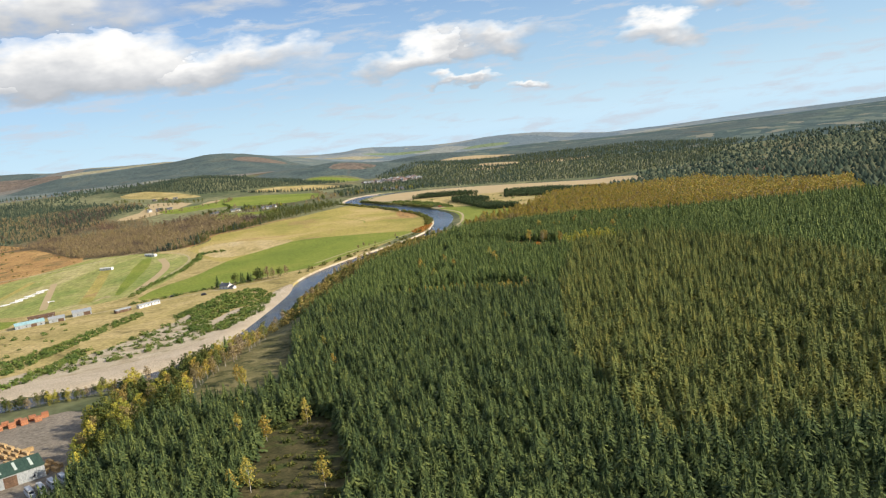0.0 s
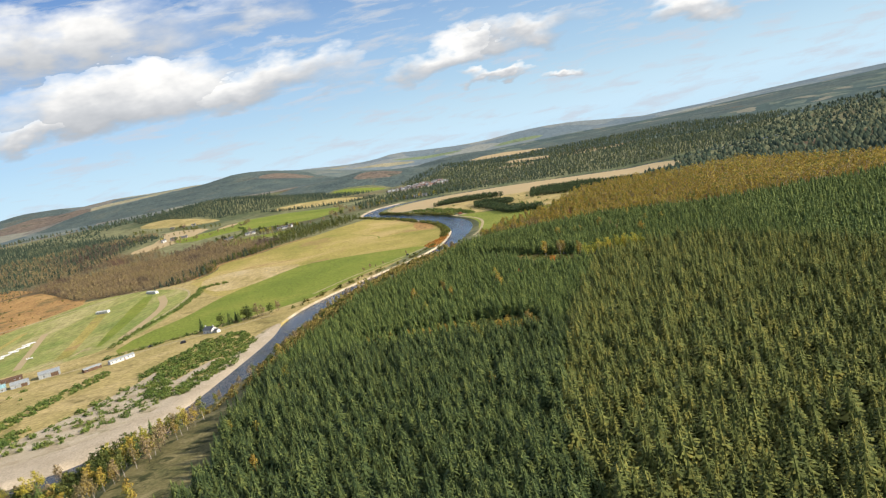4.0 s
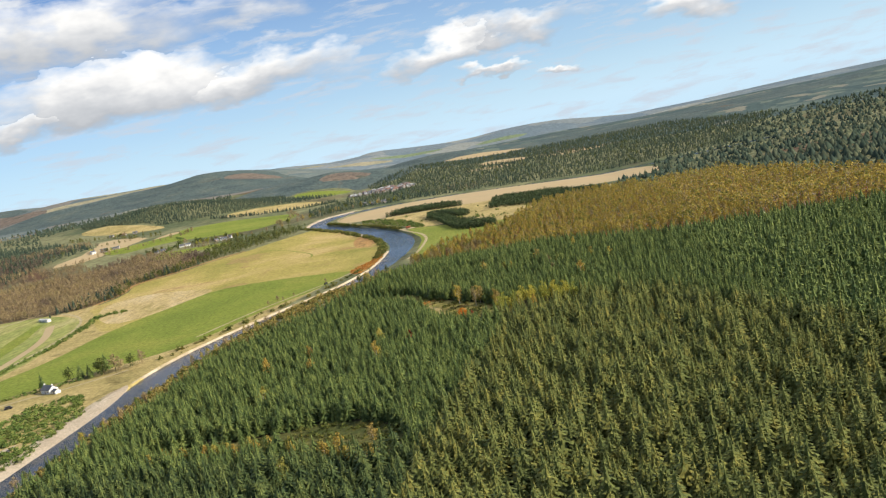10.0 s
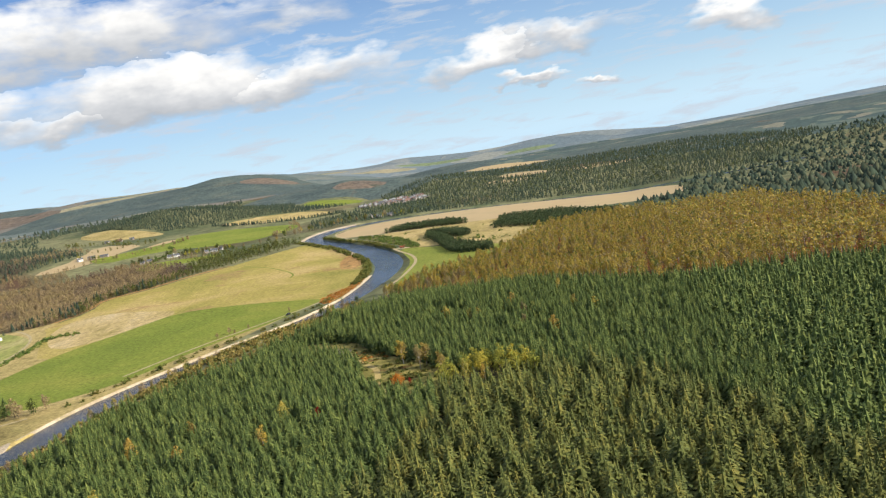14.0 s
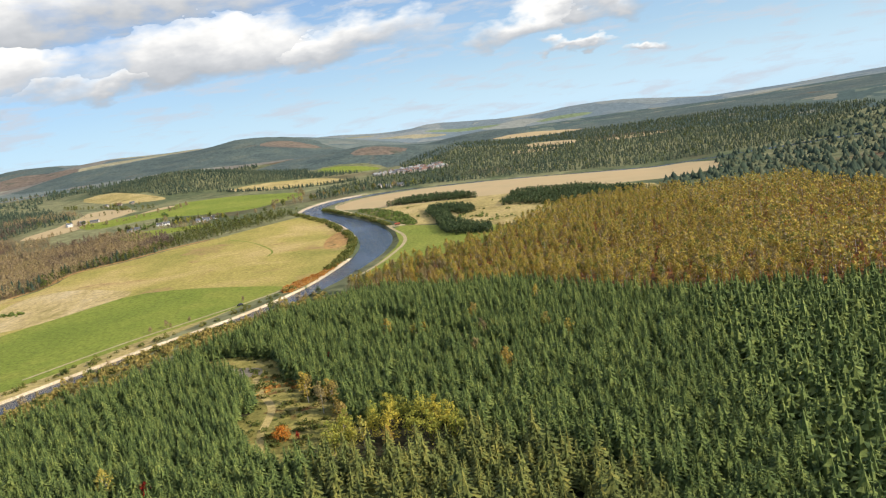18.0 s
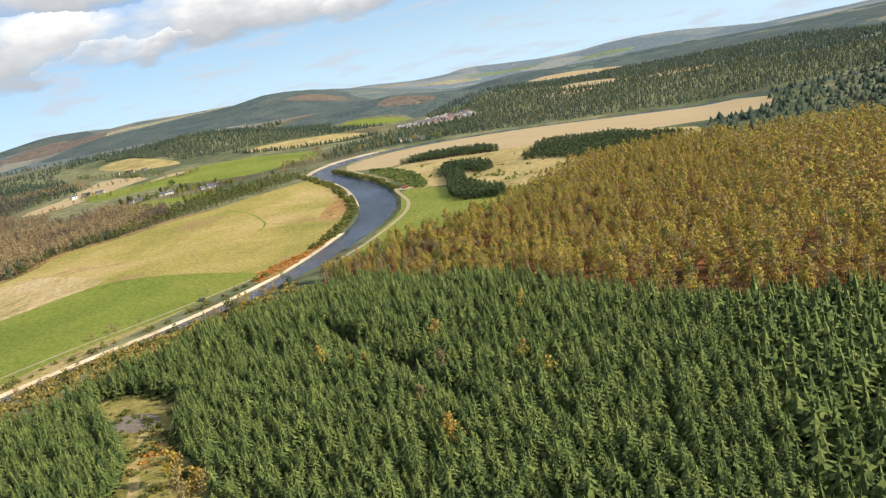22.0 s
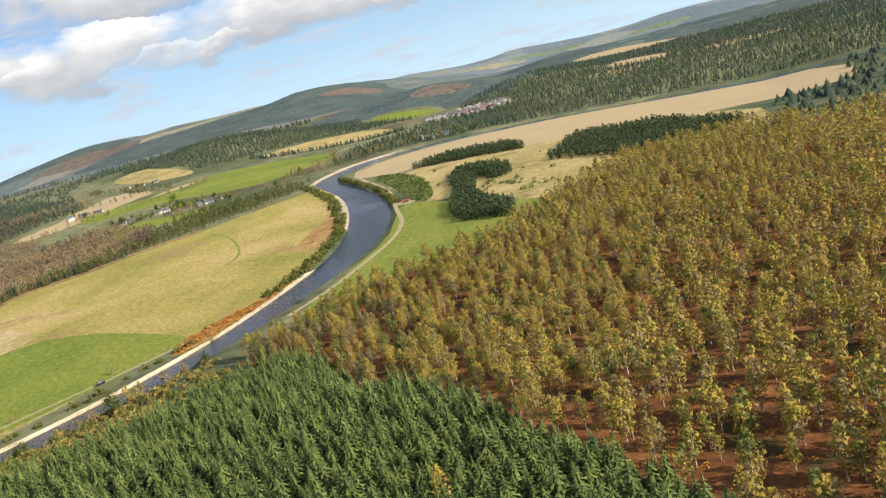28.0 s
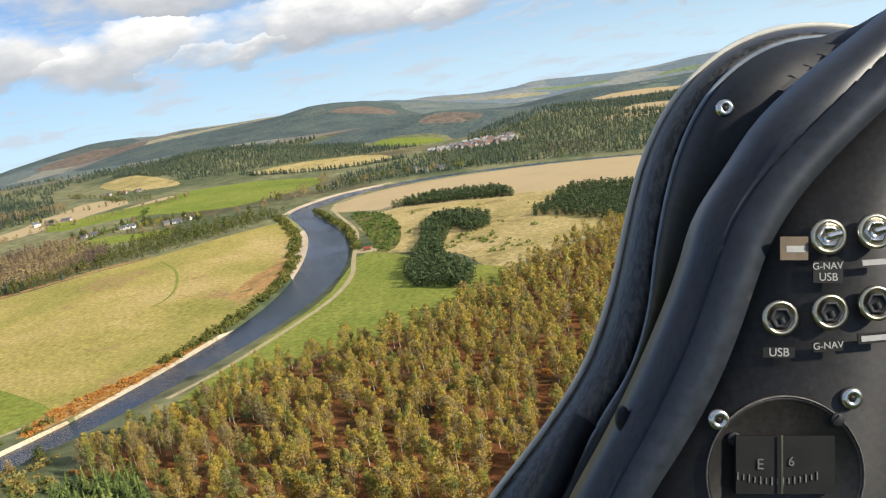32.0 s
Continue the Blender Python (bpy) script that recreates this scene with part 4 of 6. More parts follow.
def broadleaf(leaves, rng, wide=0.26, low=0.32, leaf=0.075, limbs=3, inner=0.45, stray=0.45):
    """A birch-like tree one metre high: a tapered stem, a few limbs, and a ragged crown of small leaf clumps."""
    v, f, m = [], [], []

    def stick(a, b, ra, rb):
        a, b = np.array(a, float), np.array(b, float)
        base = len(v)
        for p, r in ((a, ra), (b, rb)):
            for i in range(4):
                v.append((p[0] + r * math.cos(i * math.pi / 2), p[1] + r * math.sin(i * math.pi / 2), p[2]))
        for i in range(4):
            j = (i + 1) % 4
            f.extend([(base + i, base + j, base + 4 + j), (base + i, base + 4 + j, base + 4 + i)])
            m.extend([1, 1])

    lean = rng.normal(0, 0.03, 2)
    top = (lean[0], lean[1], 0.85)
    stick((0, 0, -0.04), (lean[0] * 0.5, lean[1] * 0.5, 0.45), 0.014, 0.010)
    stick((lean[0] * 0.5, lean[1] * 0.5, 0.45), top, 0.010, 0.003)
    blobs = []
    for i in range(limbs):
        a, z = rng.uniform(0, 6.28), rng.uniform(0.35, 0.65)
        end = (wide * 0.62 * math.cos(a), wide * 0.62 * math.sin(a), z + 0.14)
        stick((0, 0, z - 0.05), end, 0.007, 0.003)
        blobs.append((*end, wide * 0.5))
    for i in range(6):
        z = low + 0.06 + (0.90 - low) * i / 5
        r = wide * (0.62, 0.95, 1.0, 0.86, 0.62, 0.34)[i]
        blobs += [(rng.normal(0, 0.03), rng.normal(0, 0.03), z, max(0.06, r))] * (2 if 0 < i < 5 else 1)
    for _ in range(leaves):
        bx, by, bz, br = blobs[rng.integers(len(blobs))]
        d = rng.normal(0, 1, 3)
        d /= np.linalg.norm(d)
        p = np.array((bx, by, bz)) + d * br * rng.uniform(inner, 1.04) * np.array((1, 1, 0.85))
        if p[2] < low - 0.05 or p[2] > 1.02:
            continue
        face = d + rng.normal(0, stray, 3)
        face /= np.linalg.norm(face)
        e1 = rng.normal(0, 1, 3)
        e1 -= face * (e1 @ face)
        e1 /= np.linalg.norm(e1)
        e2 = np.cross(e1, face)
        e2 /= np.linalg.norm(e2) + 1e-6
        s = leaf * rng.uniform(0.6, 1.3)
        base = len(v)
        v.extend([tuple(p + e1 * s * 0.6), tuple(p - e1 * s * 0.35 + e2 * s * 0.55), tuple(p - e1 * s * 0.4 - e2 * s * 0.5 + d * s * 0.12)])
        f.append((base, base + 1, base + 2))
        m.append(0)
    return np.array(v), np.array(f), np.array(m)


def bush(leaves, rng, leaf=0.28):
    v, f = [], []
    for _ in range(leaves):
        d = rng.normal(0, 1, 3)
        d[2] = abs(d[2])
        d /= np.linalg.norm(d)
        p = d * rng.uniform(0.3, 0.6) * np.array((1, 1, 1.3))
        e1, e2 = rng.normal(0, 1, 3), rng.normal(0, 1, 3)
        base = len(v)
        v.extend([tuple(p + e1 * leaf * 0.5), tuple(p + e2 * leaf * 0.5), tuple(p - (e1 + e2) * leaf * 0.35 + (0, 0, 0.1))])
        f.append((base, base + 1, base + 2))
    return np.array(v), np.array(f), np.zeros(len(f), int)


def sow(name, patterns, xy, tall, mats, label, category, spread=0.18, seed=1, girth=1.0, sink=0.3, kind="stuff"):
    """Stand copies of the patterns at the places, in one mesh."""
    rng = np.random.default_rng(seed)
    n = len(xy)
    if not n:
        return None
    z = height(xy[:, 0], xy[:, 1]) - sink
    h = tall * np.clip(rng.normal(1, spread, n), 0.45, 1.5)
    g = h * girth * rng.uniform(0.85, 1.2, n)
    turn = rng.uniform(0, 6.283, n)
    pick = rng.integers(len(patterns), size=n)
    vs, fs, ms, at = [], [], [], 0
    for i, (pv, pf, pm) in enumerate(patterns):
        s = np.where(pick == i)[0]
        if not len(s):
            continue
        c, d = np.cos(turn[s])[:, None], np.sin(turn[s])[:, None]
        x = (pv[:, 0] * c - pv[:, 1] * d) * g[s][:, None] + xy[s, 0][:, None]
        y = (pv[:, 0] * d + pv[:, 1] * c) * g[s][:, None] + xy[s, 1][:, None]
        w = pv[:, 2] * h[s][:, None] + z[s][:, None]
        vs.append(np.stack((x, y, w), -1).reshape(-1, 3))
        fs.append((pf[None] + (at + np.arange(len(s)) * len(pv))[:, None, None]).reshape(-1, 3))
        ms.append(np.tile(pm, len(s)))
        at += len(s) * len(pv)
    mesh = from_arrays(name, np.vstack(vs), np.vstack(fs), mats, np.concatenate(ms))
    return tagged(new(name, mesh), label, category, kind=kind)


def rows_in(poly, step, seed, skew=12.0, jitter=0.28, keep=1.0, holes=()):
    """Planting places inside an outline, in rows turned by skew degrees."""
    rng = np.random.default_rng(seed)
    p = np.asarray(poly, float)
    mid, reach = p.mean(0), np.abs(p - p.mean(0)).max() * 1.5
    g = np.arange(-reach, reach, step)
    gx, gy = np.meshgrid(g, g)
    gx, gy = gx.ravel() + rng.normal(0, jitter * step, gx.size), gy.ravel() + rng.normal(0, jitter * step, gx.size)
    a = radians(skew)
    x, y = mid[0] + gx * math.cos(a) - gy * math.sin(a), mid[1] + gx * math.sin(a) + gy * math.cos(a)
    ok = inside(p, x, y) & (rng.uniform(0, 1, len(x)) < keep)
    for hole in holes:
        ok &= ~inside(hole, x, y)
    return np.stack((x[ok], y[ok]), 1)


def outline(name, grow=0.0):
    for (n, *_), line in zip(REGIONS, OUTLINES):
        if n == name:
            mid = line.mean(0)
            return mid + (line - mid) * (1 + grow)


RNG = np.random.default_rng(11)
FINE_SPRUCE = [feathered(84, RNG, slim=0.205) for _ in range(7)]
MID_SPRUCE = [conifer(6, 5, RNG) for _ in range(4)]
FAR_SPRUCE = [conifer(3, 3, RNG, slim=0.24) for _ in range(3)]
EDGE_SPRUCE = [feathered(17, RNG, slim=0.27) for _ in range(4)]
FINE_LARCH = [feathered(64, RNG, slim=0.215, droop=0.15) for _ in range(6)]
FINE_BIRCH = [broadleaf(900, RNG, wide=RNG.uniform(0.165, 0.205), low=0.25, leaf=0.033, limbs=2, inner=0.72, stray=0.3) for _ in range(8)]
MID_BIRCH = [broadleaf(260, RNG, wide=0.19, low=0.24, leaf=0.058, limbs=1, inner=0.7, stray=0.3) for _ in range(6)]
SHELTER_PINE = [broadleaf(80, RNG, wide=0.29, low=0.05, leaf=0.11, limbs=0) for _ in range(5)]
MINUTE_SPRUCE = [conifer(2, 3, RNG, slim=0.3) for _ in range(3)]
FAR_LEAF = [broadleaf(40, RNG, wide=0.27, low=0.12, leaf=0.13, limbs=0) for _ in range(4)]
DARK_LEAF = [broadleaf(90, RNG, wide=0.34, low=0.08, leaf=0.12, limbs=0) for _ in range(4)]
BUSHES = [bush(40, RNG) for _ in range(4)]

LARCH_WOOD = [(62, 250), (49, 370), (56, 442), (69, 556), (86, 620), (100, 690), (96, 740), (122, 752), (150, 728), (190, 700), (250, 560), (260, 250)]
RIDES = [ribbon([(70, 918), (96, 887), (114, 865), (136, 840), (156, 815)], 5.5), ribbon([(104, 872), (124, 858), (146, 846)], 7.0), ribbon([(-10, 815), (-16, 650), (-38, 575)], 4.5), ribbon([(-80, 600), (-92, 570), (-90, 520)], 5.0), ribbon([(20, 930), (60, 880), (100, 900), (150, 880)], 3.5)]
GOLD_CLUMP = [(95, 722), (97, 742), (108, 757), (116, 761), (128, 754), (140, 741), (146, 722)]
HOLES = RIDES + [GOLD_CLUMP, outline("forest_ride"), outline("clearing"), outline("felled_ground"), outline("timber_yard", 0.05), RIVER]
spots = rows_in(SPRUCE_WOOD, 3.6, 3, jitter=0.26, holes=HOLES + [LARCH_WOOD])
SINGLE_SPRUCES = [(18, 735), (16, 790), (30, 815), (42, 795), (50, 772), (58, 750), (70, 726), (45, 722)]
single = inside(SINGLE_SPRUCES, spots[:, 0], spots[:, 1])
single[np.where(single)[0][290:]] = False
spruce_spots = spots[single]
spots = spots[~single]
keep = spots[:, 0] < 235
south_part = spots[:, 1] < 545 - 0.12 * spots[:, 0]
sow("spruce_plantation", FINE_SPRUCE, spots[keep & ~south_part], 9.8, [M_SPRUCE], "dense green spruce plantation in rows", "spruce trees", 0.17, 5, girth=1.27)
sow("old_spruce_plantation", FINE_SPRUCE, spots[keep & south_part], 10.8, [M_DARKSPRUCE], "darker green spruce stand in uneven rows", "spruce trees", 0.22, 5, girth=1.2)
spots = rows_in(SPRUCE_WOOD, 4.2, 3, holes=HOLES + [LARCH_WOOD])
sow("spruce_plantation", EDGE_SPRUCE, spots[spots[:, 0] >= 235], 10.5, [M_SPRUCE], "dark green spruce plantation on the terrace", "spruce trees", 0.13, 6, girth=1.3)
sow("larch_plantation", FINE_LARCH, rows_in(LARCH_WOOD, 3.9, 8, jitter=0.35, keep=0.88, holes=HOLES), 11.0, [M_LARCH], "yellowing larch and pine plantation", "larch trees", 0.22, 7, girth=1.22)
spots = rows_in(BIRCH_WOOD, 6.6, 9, jitter=0.42, keep=0.84)
near = (spots[:, 0] < 200) & (spots[:, 1] < 1190)
SINGLE_BIRCHES = [(33, 1037), (9, 1066), (14, 1110), (60, 1120), (110, 1050), (112, 970), (77, 1006)]
single = near & inside(SINGLE_BIRCHES, spots[:, 0], spots[:, 1])
single[np.where(single)[0][185:]] = False
birch_spots = spots[single]
spots, near = spots[~single], near[~single]
sow("birch_wood", MID_BIRCH, spots[~near & (spots[:, 0] < 300)], 11.5, [M_BIRCHLEAF, M_BIRCHBARK], "autumn birch wood reaching back over the terrace", "birch trees", 0.2, 10)
keep = spots[:, 0] < 300
sow("birch_wood", FINE_BIRCH, spots[near], 11.5, [M_BIRCHLEAF, M_BIRCHBARK], "open autumn birch wood with thin yellow-brown crowns", "birch trees", 0.22, 9)
sow("birch_wood", FAR_LEAF, spots[~keep], 10.5, [M_BIRCHLEAF, M_BIRCHBARK], "autumn birch wood on the terrace", "birch trees", 0.22, 9)

L_WOOD = [(0, 1500), (-2, 1545), (22, 1548), (34, 1470), (50, 1400), (68, 1360), (98, 1326), (106, 1280), (66, 1296), (47, 1328), (31, 1396), (15, 1465)]
SPUR_WOOD = [(-4, 1545), (16, 1562), (54, 1532), (68, 1472), (52, 1464), (30, 1500)]
LONG_WOOD = [(-84, 1640), (-52, 1704), (24, 1700), (54, 1640), (7, 1646)]
EAST_WOOD = [(97, 1508), (107, 1660), (200, 1640), (280, 1500), (188, 1436), (118, 1500)]
for poly in (L_WOOD, SPUR_WOOD, LONG_WOOD, EAST_WOOD):
    sow("shelter_wood", SHELTER_PINE, rows_in(poly, 4.2 if poly is not EAST_WOOD else 5.5, 12, jitter=0.25), 8.0, [M_SHELTER, M_BARK], "dark green shelter wood standing in pasture", "shelter wood", 0.1, 13, girth=1.2)

sow("brown_wood", FAR_LEAF, rows_in(BROWN_WOOD, 6.6, 14, jitter=0.42), 8.0, [M_BROWNWOOD, M_BARK], "brown autumn birch and larch wood", "wood", 0.2, 15)
NORTH_BELT = [(-440, 1240), (-395, 1300), (-415, 1372), (-366, 1410), (-330, 1470), (-285, 1530), (-238, 1610), (-228, 1680), (-252, 1690), (-330, 1640), (-380, 1600), (-360, 1500), (-400, 1430), (-440, 1370), (-420, 1300)]
sow("bank_wood", FAR_LEAF, rows_in(NORTH_BELT, 6.5, 16, jitter=0.4), 8.0, [M_GREENLEAF, M_BARK], "mixed green-brown trees on the bank above the field", "wood", 0.25, 17)
RIDGE = [(-900, 2210), (-700, 2125), (-640, 2085), (-545, 2140), (-455, 2232), (-365, 2298), (-300, 2400), (-440, 2400), (-450, 2470), (-640, 2500), (-1000, 2400)]
sow("ridge_wood", FAR_SPRUCE, rows_in(RIDGE, 7.0, 18, jitter=0.35, holes=[outline("far_pasture"), outline("far_green"), outline("upper_field")]), 8.0, [M_FARWOOD], "dark spruce wood along the low ridge", "conifer wood", 0.15, 19)
WEST_WOOD = [(-1500, 1500), (-930, 1460), (-730, 1570), (-720, 1690), (-670, 1800), (-860, 2000), (-1500, 2300)]
sow("west_wood", FAR_SPRUCE, rows_in(WEST_WOOD, 8.5, 20, jitter=0.35), 8.0, [M_FARWOOD], "dark conifer wood on the valley side", "conifer wood", 0.15, 21)
EAST_VALLEY = [(-190, 1880), (-80, 1935), (60, 1965), (600, 1980), (900, 2500), (700, 3000), (-50, 2900), (-230, 2500), (-180, 2300), (-250, 2120), (-290, 1990), (-240, 1800)]
TOWN = [(-270, 2250), (-215, 2350), (-100, 2380), (-65, 2270), (-115, 2222), (-200, 2210)]
BELT = ribbon([(-545, 2112), (-480, 2088), (-400, 2086), (-335, 2102), (-290, 2150), (-262, 2200)], 14.0)
sow("tree_belt", FAR_SPRUCE, rows_in(BELT, 5.5, 141, jitter=0.4), 7.5, [M_FARWOOD], "dark belt of trees between pastures", "tree belt", 0.2, 142, girth=1.2)
sow("valley_wood", FAR_SPRUCE, rows_in(EAST_VALLEY, 8.5, 22, jitter=0.4, keep=0.82, holes=[TOWN, outline("far_stubble")]), 7.5, [M_FARWOOD], "dark mixed woods along the valley floor", "wood", 0.25, 23)
sow("valley_trees", FAR_LEAF, rows_in(EAST_VALLEY, 26.0, 24, jitter=0.4, holes=[TOWN, outline("far_stubble")]), 8.0, [M_GREENLEAF, M_BARK], "scattered brown-green broadleaf trees in the valley woods", "wood", 0.25, 25)
TERRACE = [(420, 830), (480, 1000), (420, 1400), (640, 1500), (1000, 1300), (1050, 600), (900, -200), (-150, -250), (-150, 150), (500, 150), (520, 500)]
sow("terrace_wood", MINUTE_SPRUCE, rows_in(TERRACE, 14.0, 91, jitter=0.35), 11.0, [M_FARWOOD], "dark conifer woods spread over the terrace", "conifer wood", 0.18, 92, girth=1.6)

WEST_EDGE = [(-1000, 1580), (-790, 1520), (-735, 1500), (-700, 1545), (-585, 1585), (-620, 1640), (-715, 1640), (-735, 1720), (-680, 1830), (-760, 1930), (-930, 1830), (-1150, 1700)]
sow("west_edge_wood", FAR_LEAF, rows_in(WEST_EDGE, 8.5, 93, jitter=0.42, keep=0.8), 8.0, [M_BROWNWOOD, M_BARK], "brown birch wood edging the conifers", "wood", 0.25, 94)
FIELD_TREES = [(-330, 1455), (-420, 1372), (-400, 1290), (-440, 1240), (-470, 1230), (-440, 1370), (-380, 1440)]
sow("wood_edge_conifers", MID_SPRUCE, rows_in(FIELD_TREES, 8.0, 95, jitter=0.4, keep=0.6), 9.0, [M_FARWOOD], "dark conifers at the edge of the brown wood", "conifer trees", 0.25, 96, girth=1.5)

EAST_TERRACE = [(425, 1450), (640, 1500), (1000, 1300), (2000, 1300), (2200, 2400), (900, 2480), (620, 1985), (425, 1910), (400, 1680), (300, 1630), (310, 1450)]
sow("east_wood", MINUTE_SPRUCE, rows_in(EAST_TERRACE, 16.0, 101, jitter=0.4, keep=0.9), 9.0, [M_FARWOOD], "dark conifer woods east of the stubble field", "conifer wood", 0.25, 102, girth=1.5)
p_rng = np.random.default_rng(103)
# hedgerow trees about the farms
for seed, line in enumerate(([(-640, 1665), (-590, 1720), (-550, 1748), (-505, 1822), (-520, 1915)], [(-740, 1735), (-690, 1795), (-625, 1855), (-575, 1912), (-640, 1900)], [(-515, 1600), (-495, 1655), (-440, 1655), (-395, 1640), (-355, 1645)], [(-830, 2015), (-720, 1960), (-640, 1898)], [(-340, 2012), (-290, 1940), (-312, 1785)])):
    p = rounded(line, 2, False)
    s = np.linspace(0, len(p) - 1, 34)
    xy = np.stack((np.interp(s, np.arange(len(p)), p[:, 0]), np.interp(s, np.arange(len(p)), p[:, 1])), 1) + p_rng.normal(0, 3.5, (34, 2))
    sow("hedgerow", DARK_LEAF, xy, 6.0, [M_GREENLEAF if seed % 2 else M_BROWNWOOD, M_BARK], "uneven hedgerow trees between farm fields", "hedgerow", 0.35, 110 + seed, girth=1.2)

WEST_SLOPE = [(-2300, 1450), (-1500, 1500), (-1500, 2300), (-860, 2010), (-1000, 2150), (-1000, 2350), (-640, 2480), (-660, 2700), (-1150, 2640), (-1900, 2250)]
west_places = rows_in(WEST_SLOPE, 17.0, 121, jitter=0.45, keep=0.75)
pick = np.sin(west_places[:, 0] / 61) + np.cos(west_places[:, 1] / 83) > -0.35
sow("slope_wood", FAR_SPRUCE, west_places[pick], 9.0, [M_FARWOOD], "open conifer woods on the western slope", "conifer wood", 0.25, 122, girth=1.7)
sow("slope_birch", FAR_LEAF, west_places[~pick][::2], 7.0, [M_BROWNWOOD, M_BARK], "brown birches between the slope conifers", "wood", 0.25, 123)

# ---- scrub, hedges and single trees ----
def along(points, step, width, seed, side=0.0):
    """Places scattered along a line."""
    rng = np.random.default_rng(seed)
    p = rounded(points, 2, False)
    seg = np.hypot(*np.diff(p, axis=0).T)
    t = np.concatenate(((0,), np.cumsum(seg)))
    s = np.arange(0, t[-1], step) + rng.uniform(-step / 2, step / 2, len(np.arange(0, t[-1], step)))
    x, y = np.interp(s, t, p[:, 0]), np.interp(s, t, p[:, 1])
    d = np.stack((np.gradient(x), np.gradient(y)), 1)
    d /= np.linalg.norm(d, axis=1)[:, None] + 1e-9
    off = side + rng.uniform(-width / 2, width / 2, len(s))
    return np.stack((x - d[:, 1] * off, y + d[:, 0] * off), 1)


M_GORSE_BUSH = material("gorse_leaves", (0.065, 0.105, 0.025), (0.12, 0.17, 0.036), (0.19, 0.21, 0.05), scale=0.06, per_island=0.3, rough=0.8, spec=0.2)
M_OLIVE = material("olive_willow_leaves", (0.13, 0.12, 0.045), (0.26, 0.205, 0.065), (0.38, 0.28, 0.085), (0.18, 0.185, 0.05), scale=0.06, per_island=0.3, rough=0.85, spec=0.1, trans=0.2)
M_RUST = material("rusty_bracken_fronds", (0.34, 0.13, 0.03), (0.50, 0.22, 0.045), (0.38, 0.24, 0.07), scale=0.1, per_island=0.4, rough=0.85, spec=0.1)
M_RED = material("red_leaves", (0.30, 0.02, 0.015), (0.42, 0.04, 0.02), scale=0.3, per_island=0.3, rough=0.8, spec=0.2)
GORSE_PATCH = [(-250, 690), (-232, 790), (-200, 800), (-172, 745), (-166, 660), (-180, 600), (-206, 604), (-226, 640)]
BEACH_TUFTS = [(-300, 525), (-262, 580), (-246, 660), (-205, 640), (-186, 590), (-215, 545), (-260, 510)]
HEDGE_GORSE = [(-324, 530), (-317, 640), (-300, 738), (-286, 722), (-300, 610), (-306, 525)]
SANDS = [line for (n, *_), line in zip(REGIONS, OUTLINES) if n == "haugh_bare"]
sow("gorse_scrub", BUSHES, np.vstack((rows_in(GORSE_PATCH, 3.4, 31, jitter=0.5, keep=0.78, holes=SANDS), rows_in(BEACH_TUFTS, 4.4, 32, jitter=0.5, keep=0.42), rows_in(HEDGE_GORSE, 3.6, 33, jitter=0.5, keep=0.85), along([(-295, 470), (-284, 500), (-278, 530), (-280, 585)], 0.9, 15, 133), along([(-345, 520), (-330, 570), (-318, 610)], 1.2, 14, 134),
     rows_in([(-420, 560), (-400, 700), (-350, 740), (-330, 640), (-340, 540)], 7.0, 34, jitter=0.5, keep=0.16))), 2.6, [M_GORSE_BUSH], "dark green gorse thickets on the river flat", "gorse", 0.3, 35, girth=1.25)
sow("hedge_scrub", BUSHES, np.vstack((along([(-350, 850), (-357, 930), (-349, 1030), (-360, 1135), (-372, 1160)], 2.0, 9, 36), along([(-372, 1160), (-352, 1172), (-335, 1165)], 1.6, 10, 37), along([(-470, 1610), (-474, 1680), (-468, 1730), (-510, 1800)], 3.0, 5, 38),
     along([(-330, 800), (-300, 815), (-262, 835), (-232, 850)], 2.4, 8, 39))), 3.0, [M_GORSE_BUSH], "dark bramble and gorse hedges along field edges", "hedge", 0.3, 40, girth=1.2)
sow("pasture_scrub", BUSHES, np.vstack((rows_in(outline("scrub_ground"), 4.2, 41, jitter=0.5, keep=0.62), rows_in(outline("rough_pasture"), 14.0, 42, jitter=0.5, keep=0.12), rows_in([(40, 1420), (100, 1370), (120, 1400), (60, 1470)], 6, 43, jitter=0.5, keep=0.3))), 2.6, [M_GORSE_BUSH], "dark broom and juniper scrub in rough pasture", "scrub", 0.3, 44, girth=1.2)
sow("bank_bushes", BUSHES, np.vstack((along(BANK_L[16:20], 1.7, 8, 45, 7.5), along(BANK_L[19:23], 2.0, 9, 145, 12.0), along(BANK_R[19:23], 1.8, 6, 46, -5.5), along(BANK_L[12:16], 11.0, 5, 47, 9.0), along(BANK_L[10:13], 7.0, 12, 48, 12.0))), 3.6, [M_GREENLEAF], "green alder and willow bushes along the water", "bushes", 0.35, 49, girth=1.1)
sow("right_bank_scrub", BUSHES, np.vstack((along(BANK_R[8:15], 2.2, 14, 50, -12.0), along(BANK_R[5:9], 3.0, 14, 51, -10.0))), 2.8, [M_OLIVE], "brown birch and willow scrub below the plantation", "scrub", 0.35, 52, girth=1.1)
RIGHT_BANK = [(-140, 600), (-137, 745), (-132, 800), (-124, 862), (-104, 920), (-70, 980), (-40, 1028), (-26, 1052), (2, 1066), (14, 1052), (2, 1030), (-2, 975), (-4, 935), (-22, 905), (-54, 826), (-92, 760), (-104, 653), (-128, 575)]
sow("bank_birch_scrub", BUSHES, rows_in(RIGHT_BANK, 3.3, 97, jitter=0.5, keep=0.5), 3.0, [M_OLIVE], "brown-olive birch scrub between river and plantation", "scrub", 0.4, 98, girth=1.1)
